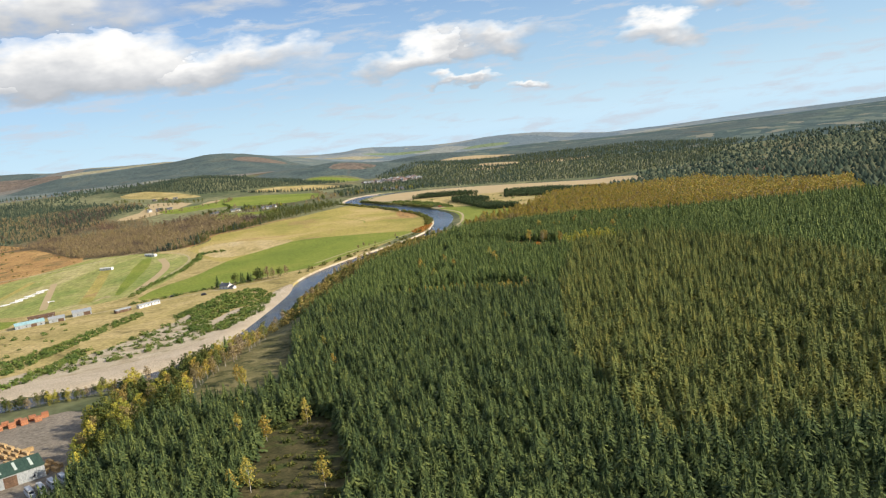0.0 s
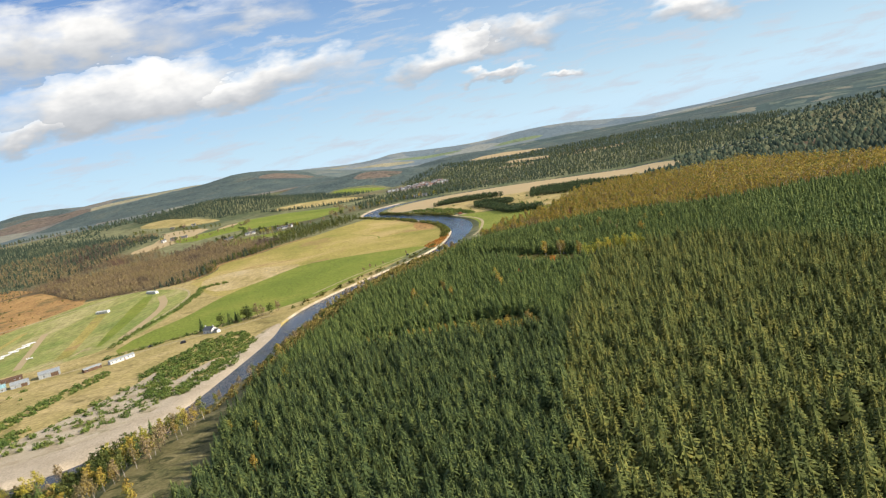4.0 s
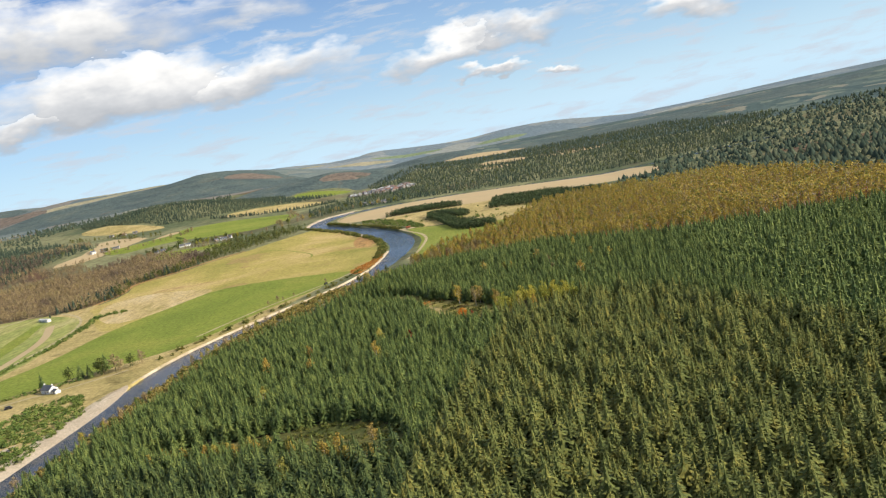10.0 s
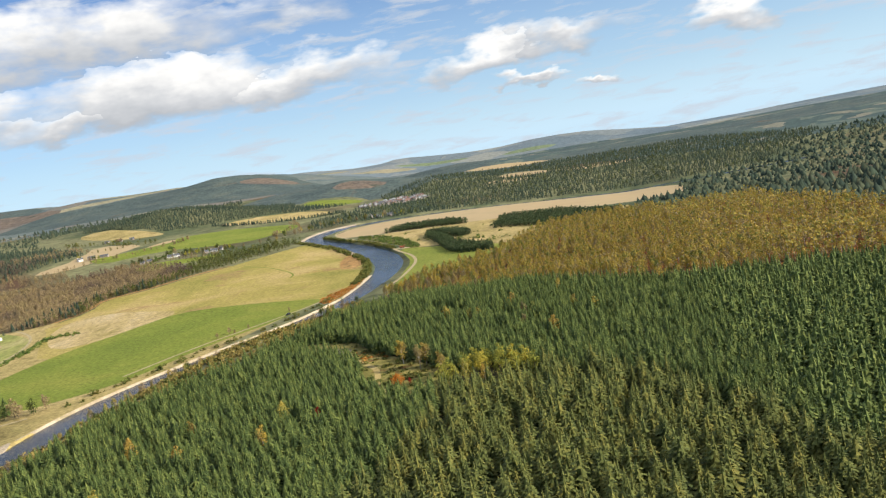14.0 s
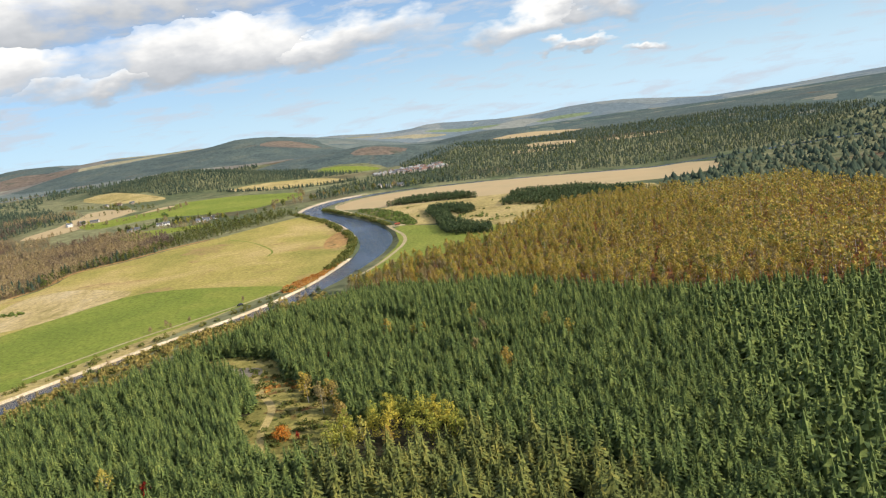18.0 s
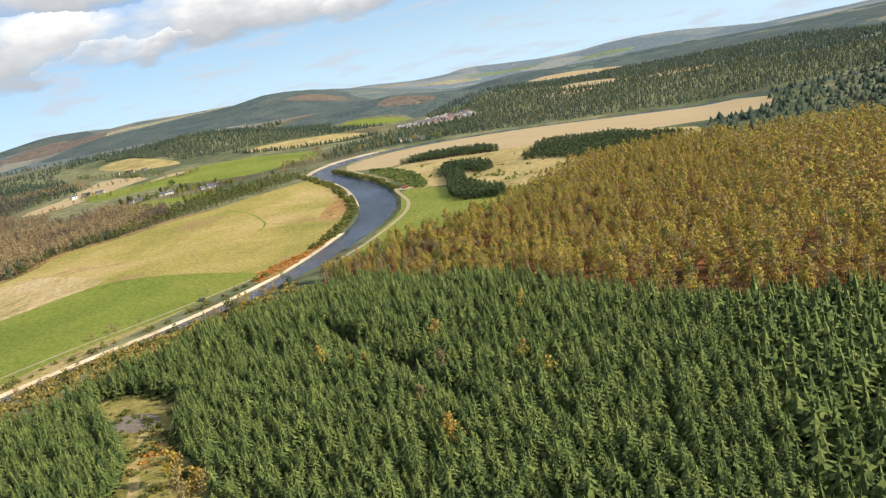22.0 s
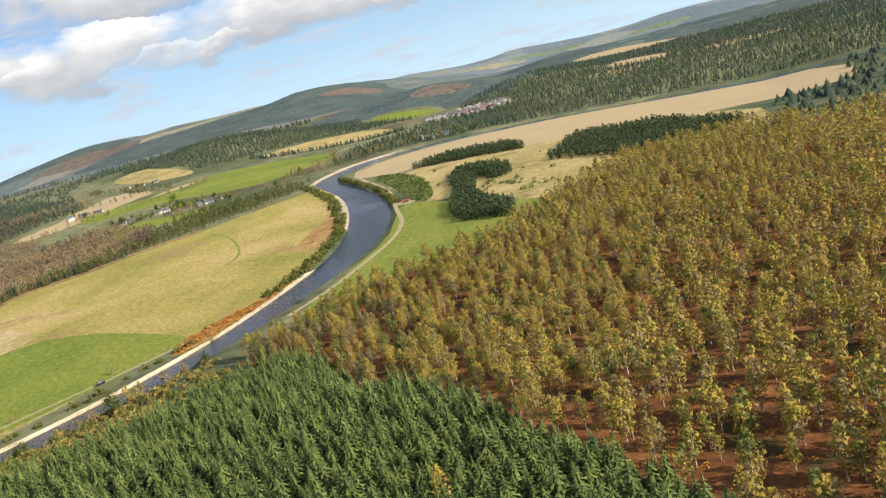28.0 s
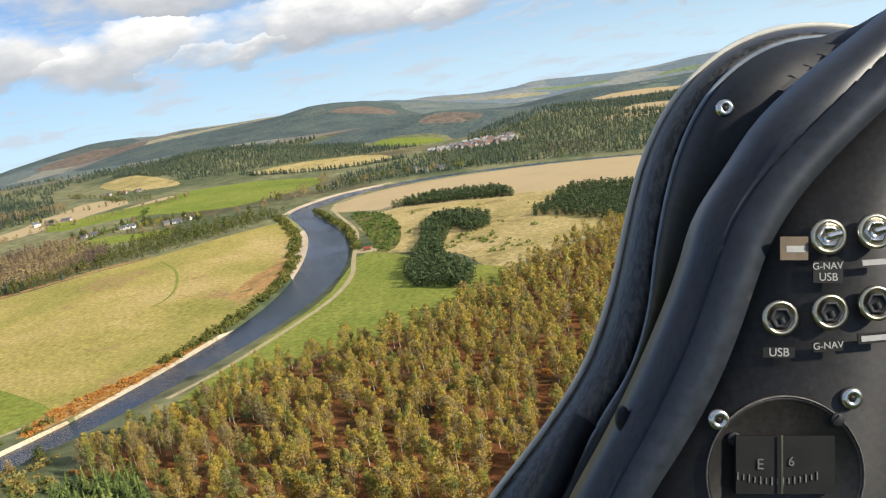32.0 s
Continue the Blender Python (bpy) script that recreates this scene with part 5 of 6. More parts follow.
sow("bank_green_scrub", BUSHES, rows_in(RIGHT_BANK, 5.5, 99, jitter=0.5, keep=0.5), 3.0, [M_GREENLEAF], "dull green scrub between river and plantation", "scrub", 0.4, 100, girth=1.2)
sow("bracken_tufts", BUSHES[:2], np.vstack((rows_in(outline("river_bracken"), 2.4, 53, jitter=0.5, keep=0.8), rows_in(BIRCH_WOOD, 7.0, 54, jitter=0.5, keep=0.5), rows_in([(44, 800), (70, 815), (60, 825), (36, 830)], 3.0, 55, jitter=0.5, keep=0.5))), 1.3, [M_RUST], "rust-orange bracken tufts", "bracken", 0.3, 56, girth=1.9)
sow("clearing_scrub", BUSHES, np.vstack((rows_in(outline("clearing"), 3.4, 57, jitter=0.5, keep=0.4), rows_in(outline("forest_ride"), 2.8, 158, jitter=0.5, keep=0.7), rows_in(outline("felled_ground"), 3.2, 58, jitter=0.5, keep=0.4), rows_in(outline("heath"), 14.0, 59, jitter=0.5, keep=0.35))), 1.8, [M_GREENLEAF], "low green scrub in clearings and on the heath", "scrub", 0.5, 60, girth=1.3)


def part(name, mesh_or_bm, mat_, parent, label=""):
    """Links a mesh, or a bmesh, as one object under a thing or a part."""
    if isinstance(mesh_or_bm, bmesh.types.BMesh):
        mesh = bpy.data.meshes.new(name)
        mesh_or_bm.to_mesh(mesh)
        mesh_or_bm.free()
    else:
        mesh = mesh_or_bm
    if mat_ is not None and not mesh.materials:
        mesh.materials.append(mat_)
    ob = new(name, mesh)
    ob.parent = parent
    return tagged(ob, label)


def split_tree(name, pattern, leaf, bark, label, category, group=""):
    """A tree one metre high as an empty with a trunk and a crown."""
    v, f, m = pattern
    root = tagged(new(name), label, category, group)
    root.empty_display_size = 0.2
    for pn, k, mt in (("crown", 0, leaf), ("trunk", 1, bark)):
        sel = f[m == k]
        if len(sel):
            used, inv = np.unique(sel, return_inverse=True)
            part(pn, from_arrays(pn, v[used], inv.reshape(-1, 3), [mt]), mt, root)
    return root


def with_stem(pattern):
    """The same conifer with a tapered stem."""
    v, f, m = pattern
    n = len(v)
    ring = [(0.016 * math.cos(a), 0.016 * math.sin(a), z) for z in (-0.03, 0.5) for a in np.arange(5) * 1.2566]
    tri = []
    for i in range(5):
        j = (i + 1) % 5
        tri += [(n + i, n + j, n + 5 + j), (n + i, n + 5 + j, n + 5 + i)]
    return np.vstack((v, ring)), np.vstack((f, tri)), np.concatenate((m, np.ones(len(tri), int)))


M_ORANGE = material("orange_leaves", (0.46, 0.13, 0.02), (0.58, 0.24, 0.03), (0.40, 0.09, 0.02), scale=0.4, per_island=0.35, rough=0.8, spec=0.2, trans=0.25)
M_YELLOWGREEN = material("yellow_green_leaves", (0.24, 0.27, 0.05), (0.40, 0.37, 0.06), (0.58, 0.46, 0.07), scale=0.12, per_island=0.25, per_object=0.3, rough=0.8, spec=0.2, trans=0.25)
T_RNG = np.random.default_rng(70)
KINDS = {
    "gold": split_tree("birch_tree", broadleaf(380, T_RNG, 0.24, 0.25, 0.055), M_GOLD, M_BIRCHBARK, "golden-leaved autumn birch with a pale stem", "tree"),
    "tan": split_tree("birch_tree", broadleaf(340, T_RNG, 0.22, 0.28, 0.055), M_BIRCHTREE, M_BIRCHBARK, "thin yellow-brown birch with a pale stem", "tree"),
    "green": split_tree("broadleaf_tree", broadleaf(460, T_RNG, 0.36, 0.16, 0.065, 5), M_GREENLEAF, M_BARK, "round-crowned tree with dull green leaves", "tree"),
    "pine": split_tree("conifer_tree", with_stem(feathered(140, T_RNG, 0.25)), M_SPRUCETREE, M_BARK, "dark green conifer standing apart", "tree"),
    "brown": split_tree("broadleaf_tree", broadleaf(420, T_RNG, 0.34, 0.14, 0.06, 5), M_BROWNWOOD, M_BARK, "nearly bare brown tree beside the river", "tree"),
    "lime": split_tree("broadleaf_tree", broadleaf(620, T_RNG, 0.3, 0.1, 0.05, 5), M_YELLOWGREEN, M_BARK, "full tree with yellow-green autumn leaves", "tree"),
    "orange": split_tree("beech_bush", broadleaf(1100, T_RNG, 0.72, 0.04, 0.075, 6), M_ORANGE, M_BARK, "broad rounded bush with bright orange leaves", "bush"),
    "red": split_tree("rowan_tree", broadleaf(300, T_RNG, 0.3, 0.1, 0.08, 3), M_RED, M_BARK, "small tree with bright red leaves", "tree"),
}
for i in range(4):
    KINDS["wood_birch", i] = split_tree("birch_tree", FINE_BIRCH[i], M_BIRCHTREE, M_BIRCHBARK, "slender birch with thin golden-brown crown above bracken", "tree", "birches at the front of the wood")
    KINDS["wood_spruce", i] = split_tree("spruce_tree", with_stem(feathered(120, T_RNG, 0.2)), M_SPRUCETREE, M_BARK, "narrow dark green spruce beside the clearing", "tree", "spruces beside the clearing")
FIRST = {k: True for k in KINDS}


def plant(kind, x, y, tall):
    proto = KINDS[kind]
    g = T_RNG.uniform(0.9, 1.15)
    m = pose(x, y, float(height(x, y)) - 0.25, 0, 0, T_RNG.uniform(0, 360)) @ Matrix.Diagonal((tall * g, tall * g, tall, 1))
    if FIRST[kind]:
        proto.matrix_world, FIRST[kind] = m, False
        return
    ob = copy_thing(proto, m)
    ob.scale = (tall * g, tall * g, tall)
    ob.location, ob.rotation_euler = m.translation, (0, 0, T_RNG.uniform(0, 6.28))


# mixed trees between the timber yard, the river and the plantation
EDGE_TREES = [(-167, 325), (-186, 405), (-171, 452), (-150, 500), (-133, 505), (-131, 450), (-136, 400), (-130, 368), (-122, 345), (-146, 300)]
for x, y in rows_in(EDGE_TREES, 7.2, 61, jitter=0.4, keep=0.85):
    plant(T_RNG.choice(("green", "lime", "green", "tan", "pine", "tan")), x, y, T_RNG.uniform(9, 14))
for x, y in ((-166, 337), (-161, 330), (-158, 318), (-153, 303), (-168, 347), (-182, 377), (-176, 365), (-187, 440), (-189, 452), (-150, 296), (-88, 300), (-78, 302), (-64, 313), (-78, 252), (-73, 255), (-48, 253), (-95, 330), (-104, 372), (-110, 384)):
    plant("lime" if x < -146 else "gold", x, y, T_RNG.uniform(9, 13))
for x, y in along(BANK_R[3:9], 13, 6, 62, -7.0):
    plant(T_RNG.choice(("green", "tan", "brown")), x, y, T_RNG.uniform(5, 9))
for x, y in along(BANK_R[9:15], 10, 8, 63, -9.0):
    plant(T_RNG.choice(("brown", "tan", "gold", "green")), x, y, T_RNG.uniform(5, 9))
for i, (x, y) in enumerate(birch_spots[:300]):
    plant(("wood_birch", i % 4), x, y, T_RNG.uniform(8.5, 13.5))
for i, (x, y) in enumerate(spruce_spots[:300]):
    plant(("wood_spruce", i % 4), x, y, T_RNG.uniform(8.6, 11.8))
# the clump by the white cottage
for x, y, k in ((-228, 850, "pine"), (-224, 856, "pine"), (-219, 848, "pine"), (-214, 856, "green"), (-209, 850, "green"), (-204, 858, "brown"), (-197, 852, "brown"), (-190, 858, "green"), (-232, 858, "pine"), (-236, 849, "green"), (-215, 866, "pine"), (-185, 864, "brown"), (-252, 838, "pine")):
    plant(k, x, y, T_RNG.uniform(11, 16))
# lone trees in the clearing, golden ones among the spruces, the red one, bank trees
for x, y in ((97, 750), (83, 772), (72, 787), (86, 776)):
    plant("tan", x, y, T_RNG.uniform(11, 14))
for x, y in rows_in([(-90, 420), (-95, 640), (-60, 780), (30, 860), (120, 940), (200, 860), (170, 760), (60, 640), (30, 420)], 85, 64, jitter=0.45):
    plant(T_RNG.choice(("gold", "tan")), x, y, T_RNG.uniform(10, 13.5))
for x, y in along([(-48, 570), (-20, 568), (8, 558), (32, 539), (50, 528)], 5, 6, 65):
    plant("gold", x, y, T_RNG.uniform(7, 10.5))
for x, y in ((131, 879), (105, 854), (110, 855), (162, 902), (168, 846), (167, 841), (138, 822), (178, 825), (144, 846), (138, 852), (34, 548), (46, 553), (25, 440), (-82, 497), (-90, 438), (-75, 431), (-64, 390)):
    plant(T_RNG.choice(("gold", "tan")), x, y, T_RNG.uniform(9, 12))
plant("red", 66, 840, 6.0)
plant("red", 47, 703, 8.5)
plant("orange", 75, 748, 5.6)
plant("red", 81, 747, 3.4)
for x, y in ((99, 731), (101, 741), (108, 752), (113, 757), (119, 752), (126, 749), (132, 744), (138, 737), (104, 735), (111, 741), (118, 738), (126, 735), (133, 730), (110, 730), (119, 728), (142, 728)):
    plant(T_RNG.choice(("lime", "lime", "lime", "gold")), x, y, T_RNG.uniform(9, 13))
for x, y in along([(-147, 372), (-139, 385), (-132, 405), (-129, 427), (-125, 464), (-122, 490)], 5.5, 4, 68):
    plant(T_RNG.choice(("tan", "tan", "brown", "gold")), x, y, T_RNG.uniform(9, 12.5))
for x, y in along([(-290, 408), (-254, 423), (-230, 432), (-205, 443), (-181, 440), (-167, 430)], 2.8, 6, 69):
    plant(T_RNG.choice(("green", "green", "lime", "brown")), x, y, T_RNG.uniform(6, 9))
for x, y in ((-182, 382), (-179, 367), (-169, 337), (-163, 322), (-175, 374)):
    plant("lime", x, y, T_RNG.uniform(9, 12))
for x, y, k, h in ((-34, 1030, "green", 11), (-30, 1036, "gold", 10), (-28, 1026, "green", 9), (-81, 1088, "brown", 5), (-118, 1030, "brown", 6), (-110, 1022, "tan", 5), (-124, 1018, "brown", 5), (-104, 1040, "brown", 4)):
    plant(k, x, y, h)
for x, y in along([(-500, 1600), (-480, 1660), (-440, 1700), (-400, 1700), (-370, 1690), (-330, 1680)], 9, 26, 66):
    plant(T_RNG.choice(("green", "pine", "brown")), x, y, T_RNG.uniform(7, 12))
for x, y in along([(-300, 1700), (-270, 1760), (-230, 1850), (-180, 1920), (-110, 1960)], 13, 20, 67):
    plant(T_RNG.choice(("green", "brown", "tan")), x, y, T_RNG.uniform(8, 13))

# trees about the cottages, the farm and the houses
for cx, cy, n in ((-470, 1662, 9), (-432, 1684, 8), (-402, 1690, 9), (-362, 1702, 9), (-500, 1640, 6), (-655, 1752, 5), (-618, 1738, 5), (-705, 1985, 6), (-660, 1990, 4), (-100, 1972, 7)):
    for _ in range(n):
        plant(T_RNG.choice(("green", "green", "pine", "brown", "lime")), cx + T_RNG.normal(0, 9), cy + T_RNG.normal(0, 5), T_RNG.uniform(5, 9.5))

# ---- buildings ----
M_WHITE = material("white_harling", (0.66, 0.64, 0.60), (0.80, 0.78, 0.74), scale=0.4, fine=3.0, spec=0.2)
M_CREAM = material("cream_render", (0.32, 0.28, 0.25), (0.44, 0.39, 0.35), scale=0.4, fine=3.0, spec=0.2)
M_SLATE = material("slate", (0.10, 0.105, 0.115), (0.17, 0.175, 0.185), scale=0.5, fine=2.0, rough=0.7)
M_REDROOF = material("red_tiles", (0.19, 0.115, 0.09), (0.26, 0.155, 0.12), scale=0.6, fine=2.0)
M_TIN = material("grey_sheet", (0.32, 0.34, 0.34), (0.42, 0.43, 0.42), scale=0.2, fine=0.8, rough=0.5, stretch=(4, 1, 1))
M_TEAL = material("pale_green_sheet", (0.30, 0.50, 0.50), (0.42, 0.62, 0.62), scale=0.15, fine=0.8, rough=0.5, stretch=(4, 1, 1))
M_DARKGREEN = material("green_sheet", (0.03, 0.065, 0.045), (0.055, 0.095, 0.065), scale=0.2, fine=0.8, rough=0.5, stretch=(4, 1, 1))
M_SKYLIGHT = material("skylight_sheet", (0.45, 0.50, 0.42), (0.6, 0.64, 0.55), scale=0.5, rough=0.4)
M_BROWNBOARD = material("brown_boards", (0.11, 0.065, 0.04), (0.18, 0.11, 0.07), scale=0.6, fine=2.0)
M_GLASS = material("dark_window", (0.02, 0.025, 0.03), (0.05, 0.055, 0.065), scale=0.5, rough=0.12, spec=0.5)
M_TIMBER = material("sawn_timber", (0.42, 0.27, 0.12), (0.58, 0.40, 0.20), scale=0.5, fine=2.5, per_object=0.5, stretch=(0.3, 3, 3))
M_LOG = material("orange_stack", (0.40, 0.16, 0.08), (0.52, 0.24, 0.12), scale=0.6, fine=2.5, per_object=0.5)
M_CARDARK = material("dark_car_paint", (0.015, 0.016, 0.02), (0.03, 0.03, 0.035), scale=1.0, rough=0.3, spec=0.5)
M_CARPALE = material("pale_car_paint", (0.5, 0.5, 0.5), (0.62, 0.62, 0.61), scale=1.0, rough=0.35, spec=0.5)
M_TYRE = material("tyre", (0.015, 0.015, 0.015), (0.03, 0.03, 0.03), scale=3.0)


def block(w, d, h, z=0.0, x=0.0, y=0.0, bevel=0.0):
    bm = bmesh.new()
    bmesh.ops.create_cube(bm, size=1.0, matrix=Matrix.Translation((x, y, z + h / 2)) @ Matrix.Diagonal((w, d, h, 1)))
    if bevel:
        bmesh.ops.bevel(bm, geom=bm.edges[:], offset=bevel, segments=1, affect="EDGES")
    return bm


def prism(profile, length):
    """A profile of (y, z) drawn out along x."""
    bm = bmesh.new()
    a = [bm.verts.new((-length / 2, y, z)) for y, z in profile]
    b = [bm.verts.new((length / 2, y, z)) for y, z in profile]
    n = len(profile)
    bm.faces.new(a[::-1])
    bm.faces.new(b)
    for i in range(n):
        bm.faces.new((a[i], a[(i + 1) % n], b[(i + 1) % n], b[i]))
    bmesh.ops.recalc_face_normals(bm, faces=bm.faces[:])
    return bm


def house(name, w, d, eaves, ridge, wall, roof, label, category, x, y, turn, chimneys=2, windows=3, door_w=1.0, group=""):
    """A gabled building, w long and d deep: walls, two roof slopes, chimneys, door, windows with frame and pane."""
    root = tagged(new(name), label, category, group)
    part("wall", prism(((-d / 2, -0.6), (d / 2, -0.6), (d / 2, eaves), (0, ridge), (-d / 2, eaves)), w), wall, root)
    o = 0.35
    k = (ridge - eaves) / (d / 2)
    for s in (-1, 1):
        part("roof", prism(((s * (d / 2 + o), eaves - o * k + 0.02), (0, ridge + 0.02), (0, ridge + 0.25), (s * (d / 2 + o), eaves - o * k + 0.25)), w + 2 * o), roof, root)
    for i in range(chimneys):
        part("chimney", block(0.7, 0.9, 1.5, ridge - 0.4, (w / 2 - 0.6) * (1 if i else -1), 0, 0.05), wall, root)
    for s in (-1, 1):
        for i in range(windows):
            wx = -w / 2 + w * (i + 0.5) / windows
            if s < 0 and i == windows // 2:
                part("door", block(door_w, 0.1, min(2.1 if door_w < 2 else eaves - 0.6, eaves - 0.3), 0, wx, s * (d / 2 + 0.03)), M_BROWNBOARD, root)
                continue
            fr = part("window", block(1.1, 0.08, 1.3, min(0.9, eaves - 1.6), wx, s * (d / 2 + 0.03)), M_WHITE, root)
            part("pane", block(0.9, 0.06, 1.1, min(1.0, eaves - 1.5), wx, s * (d / 2 + 0.06)), M_GLASS, fr)
    root.matrix_world = pose(x, y, float(height(x, y)) + 0.05, 0, 0, turn)
    return root


house("cottage", 13, 7, 3.0, 5.6, M_WHITE, M_SLATE, "white cottage with a slate roof beside trees", "cottage", -240, 826, -35)
house("lean_to", 5, 4, 2.2, 3.4, M_WHITE, M_SLATE, "small white outhouse by the cottage", "outhouse", -231, 819, -35, 0, 1)
house("hangar", 17, 13, 3.8, 5.6, M_TIN, M_TIN, "pale grey curved-roof hangar on the airfield edge", "hangar", -368, 774, 28, 0, 2, 6.0)
house("hangar", 14, 10, 3.4, 5.2, M_TIN, M_TIN, "smaller grey hangar with a low roof", "hangar", -382, 752, 28, 0, 2, 5.0)
house("workshop", 25, 13, 3.4, 5.2, M_TIN, M_TEAL, "low shed with a pale turquoise roof", "shed", -403, 742, 32, 0, 4, 5.0)
house("clubhouse", 24, 6, 2.6, 4.0, M_BROWNBOARD, M_BROWNBOARD, "long brown timber clubhouse", "clubhouse", -412, 782, 30, 0, 6)
house("long_cabin", 22, 5, 2.5, 3.5, M_WHITE, M_TIN, "long white cabin with a grey roof", "cabin", -303, 776, 50, 0, 6)
house("stable_row", 15, 5, 2.4, 3.3, M_BROWNBOARD, M_TIN, "low dark shed joined to the cabins", "shed", -322, 760, 50, 0, 3)
house("trailer_shed", 28, 4.5, 2.6, 3.5, M_WHITE, M_WHITE, "long white shed beyond the airfield", "shed", -460, 1212, -40, 0, 6)
house("trailer_shed", 19, 5, 2.6, 3.5, M_WHITE, M_WHITE, "white shed by the airfield road", "shed", -490, 1122, -15, 0, 4)
for x, y, w, t, lab in ((-630, 1745, 16, 20, "white farmhouse with a slate roof"), (-612, 1756, 20, 5, "low stone farm steading"), (-648, 1738, 12, 60, "small white barn beside the farmhouse")):
    house("farmhouse", w * 0.75, 6, 3.6 if w < 20 else 2.6, 6.0 if w < 20 else 4.4, M_CREAM if w > 12 else M_WHITE, M_SLATE, lab, "farmhouse", x, y, t, 2, 4)
for x, y, w, t in ((-453, 1674, 11, 15), (-444, 1679, 12, 30), (-372, 1695, 12, -20), (-380, 1684, 14, 20), (-391, 1678, 8, 40), (-489, 1646, 9, 15), (-481, 1655, 10, 15)):
    house("cottage", w * 0.8, 5.5, 2.6, 4.9, M_WHITE if w > 10 else M_CREAM, M_SLATE, "white cottage among trees above the field", "cottage", x, y, t, 1, 3, group="cottages above the field")
for x, y, w, t in ((-701, 1989, 18, 10), (-679, 2003, 12, 30), (-722, 1980, 10, 0)):
    house("farm_building", w * 0.8, 6, 2.8, 5.0, M_CREAM, M_REDROOF if w > 12 else M_SLATE, "farm building at the edge of the upper pasture", "farm building", x, y, t, 1, 3)
for x, y, w, t in ((-120, 1950, 11, 10), (-140, 1935, 9, 35), (-160, 1952, 8, 70)):
    house("riverside_house", w, 6, 3.8, 6.4, M_CREAM, M_SLATE, "pale house among trees across the river", "house", x, y, t, 2, 3)
town = []
for i, (w, roof, lab) in enumerate(((11, M_SLATE, "white town house with a slate roof"), (14, M_REDROOF, "white town house with a red-brown roof"), (9, M_TIN, "small pale town house with a grey roof"))):
    town.append(house("town_house", w * 0.8, 6, 3.6, 6.2, M_CREAM, roof, lab, "house", -200 + 30 * i, 2262 + 10 * i, 20 * i, 1, 2, group="houses of the far town"))
t_rng = np.random.default_rng(81)
for x, y in rows_in([(-258, 2262), (-205, 2340), (-104, 2366), (-78, 2270), (-120, 2232), (-200, 2222)], 12.5, 82, jitter=0.3, keep=0.85):
    copy_thing(town[t_rng.integers(3)], pose(x, y, float(height(x, y)) + 0.05, 0, 0, t_rng.choice((18, 108, 35, 125))))


# ---- timber yard ----
mill = house("sawmill", 26, 18, 5.0, 7.6, M_TIN, M_DARKGREEN, "sawmill hall with a dark green sheet roof", "sawmill", -191, 318, 40, 0, 3, 5.0)
for i in range(4):
    for s in (-1, 1):
        part("skylight", prism(((s * 1.4, 7.6 + 0.27 - 1.4 * 2.6 / 9), (s * 7.2, 7.6 + 0.27 - 7.2 * 2.6 / 9), (s * 7.2, 7.6 + 0.33 - 7.2 * 2.6 / 9), (s * 1.4, 7.6 + 0.33 - 1.4 * 2.6 / 9)), 1.1), M_SKYLIGHT, mill, "pale translucent roof strip").location.x = -9 + 6 * i


def stack(name, w, d, layers, mat_, label, x, y, turn, group):
    """A stack of sawn boards on bearers, each layer a part."""
    root = tagged(new(name), label, "timber stack", group)
    for i in range(3):
        part("bearer", block(0.15, d, 0.12, 0, -w / 2 + 0.4 + i * (w - 0.8) / 2), M_BROWNBOARD, root)
    for i in range(layers):
        part("board_layer", block(w, d - 0.06 * (i % 2), 0.42, 0.12 + i * 0.45, 0.05 * (i % 3), 0, 0.02), mat_, root)
    root.matrix_world = pose(x, y, float(height(x, y)) + 0.02, 0, 0, turn)
    return root


base_stack = stack("timber_stack", 5.0, 1.6, 4, M_TIMBER, "stack of pale sawn boards on bearers", -200, 352, 40, "timber stacks in the yard")
for r in range(5):
    for c in range(9):
        x, y = -222 + c * 5.9 + r * 1.2, 366 - c * 4.6 - r * 5.2
        if t_rng.uniform() < 0.85 and not (x > -196 and y < 322):
            copy_thing(base_stack, pose(x, y, float(height(x, y)) + 0.02, 0, 0, -38 + t_rng.uniform(-4, 4)))
orange_stack = stack("crate_stack", 3.4, 2.4, 6, M_LOG, "tall orange-brown crate stack", -226, 398, 30, "crate stacks in the yard")
for i in range(10):
    x, y = -238 + 4.6 * (i % 5) + t_rng.uniform(-0.5, 0.5), 384 + 4.4 * (i % 5) * 0.9 + 7 * (i // 5)
    copy_thing(orange_stack, pose(x, y, float(height(x, y)) + 0.02, 0, 0, 35 + t_rng.uniform(-6, 6)))


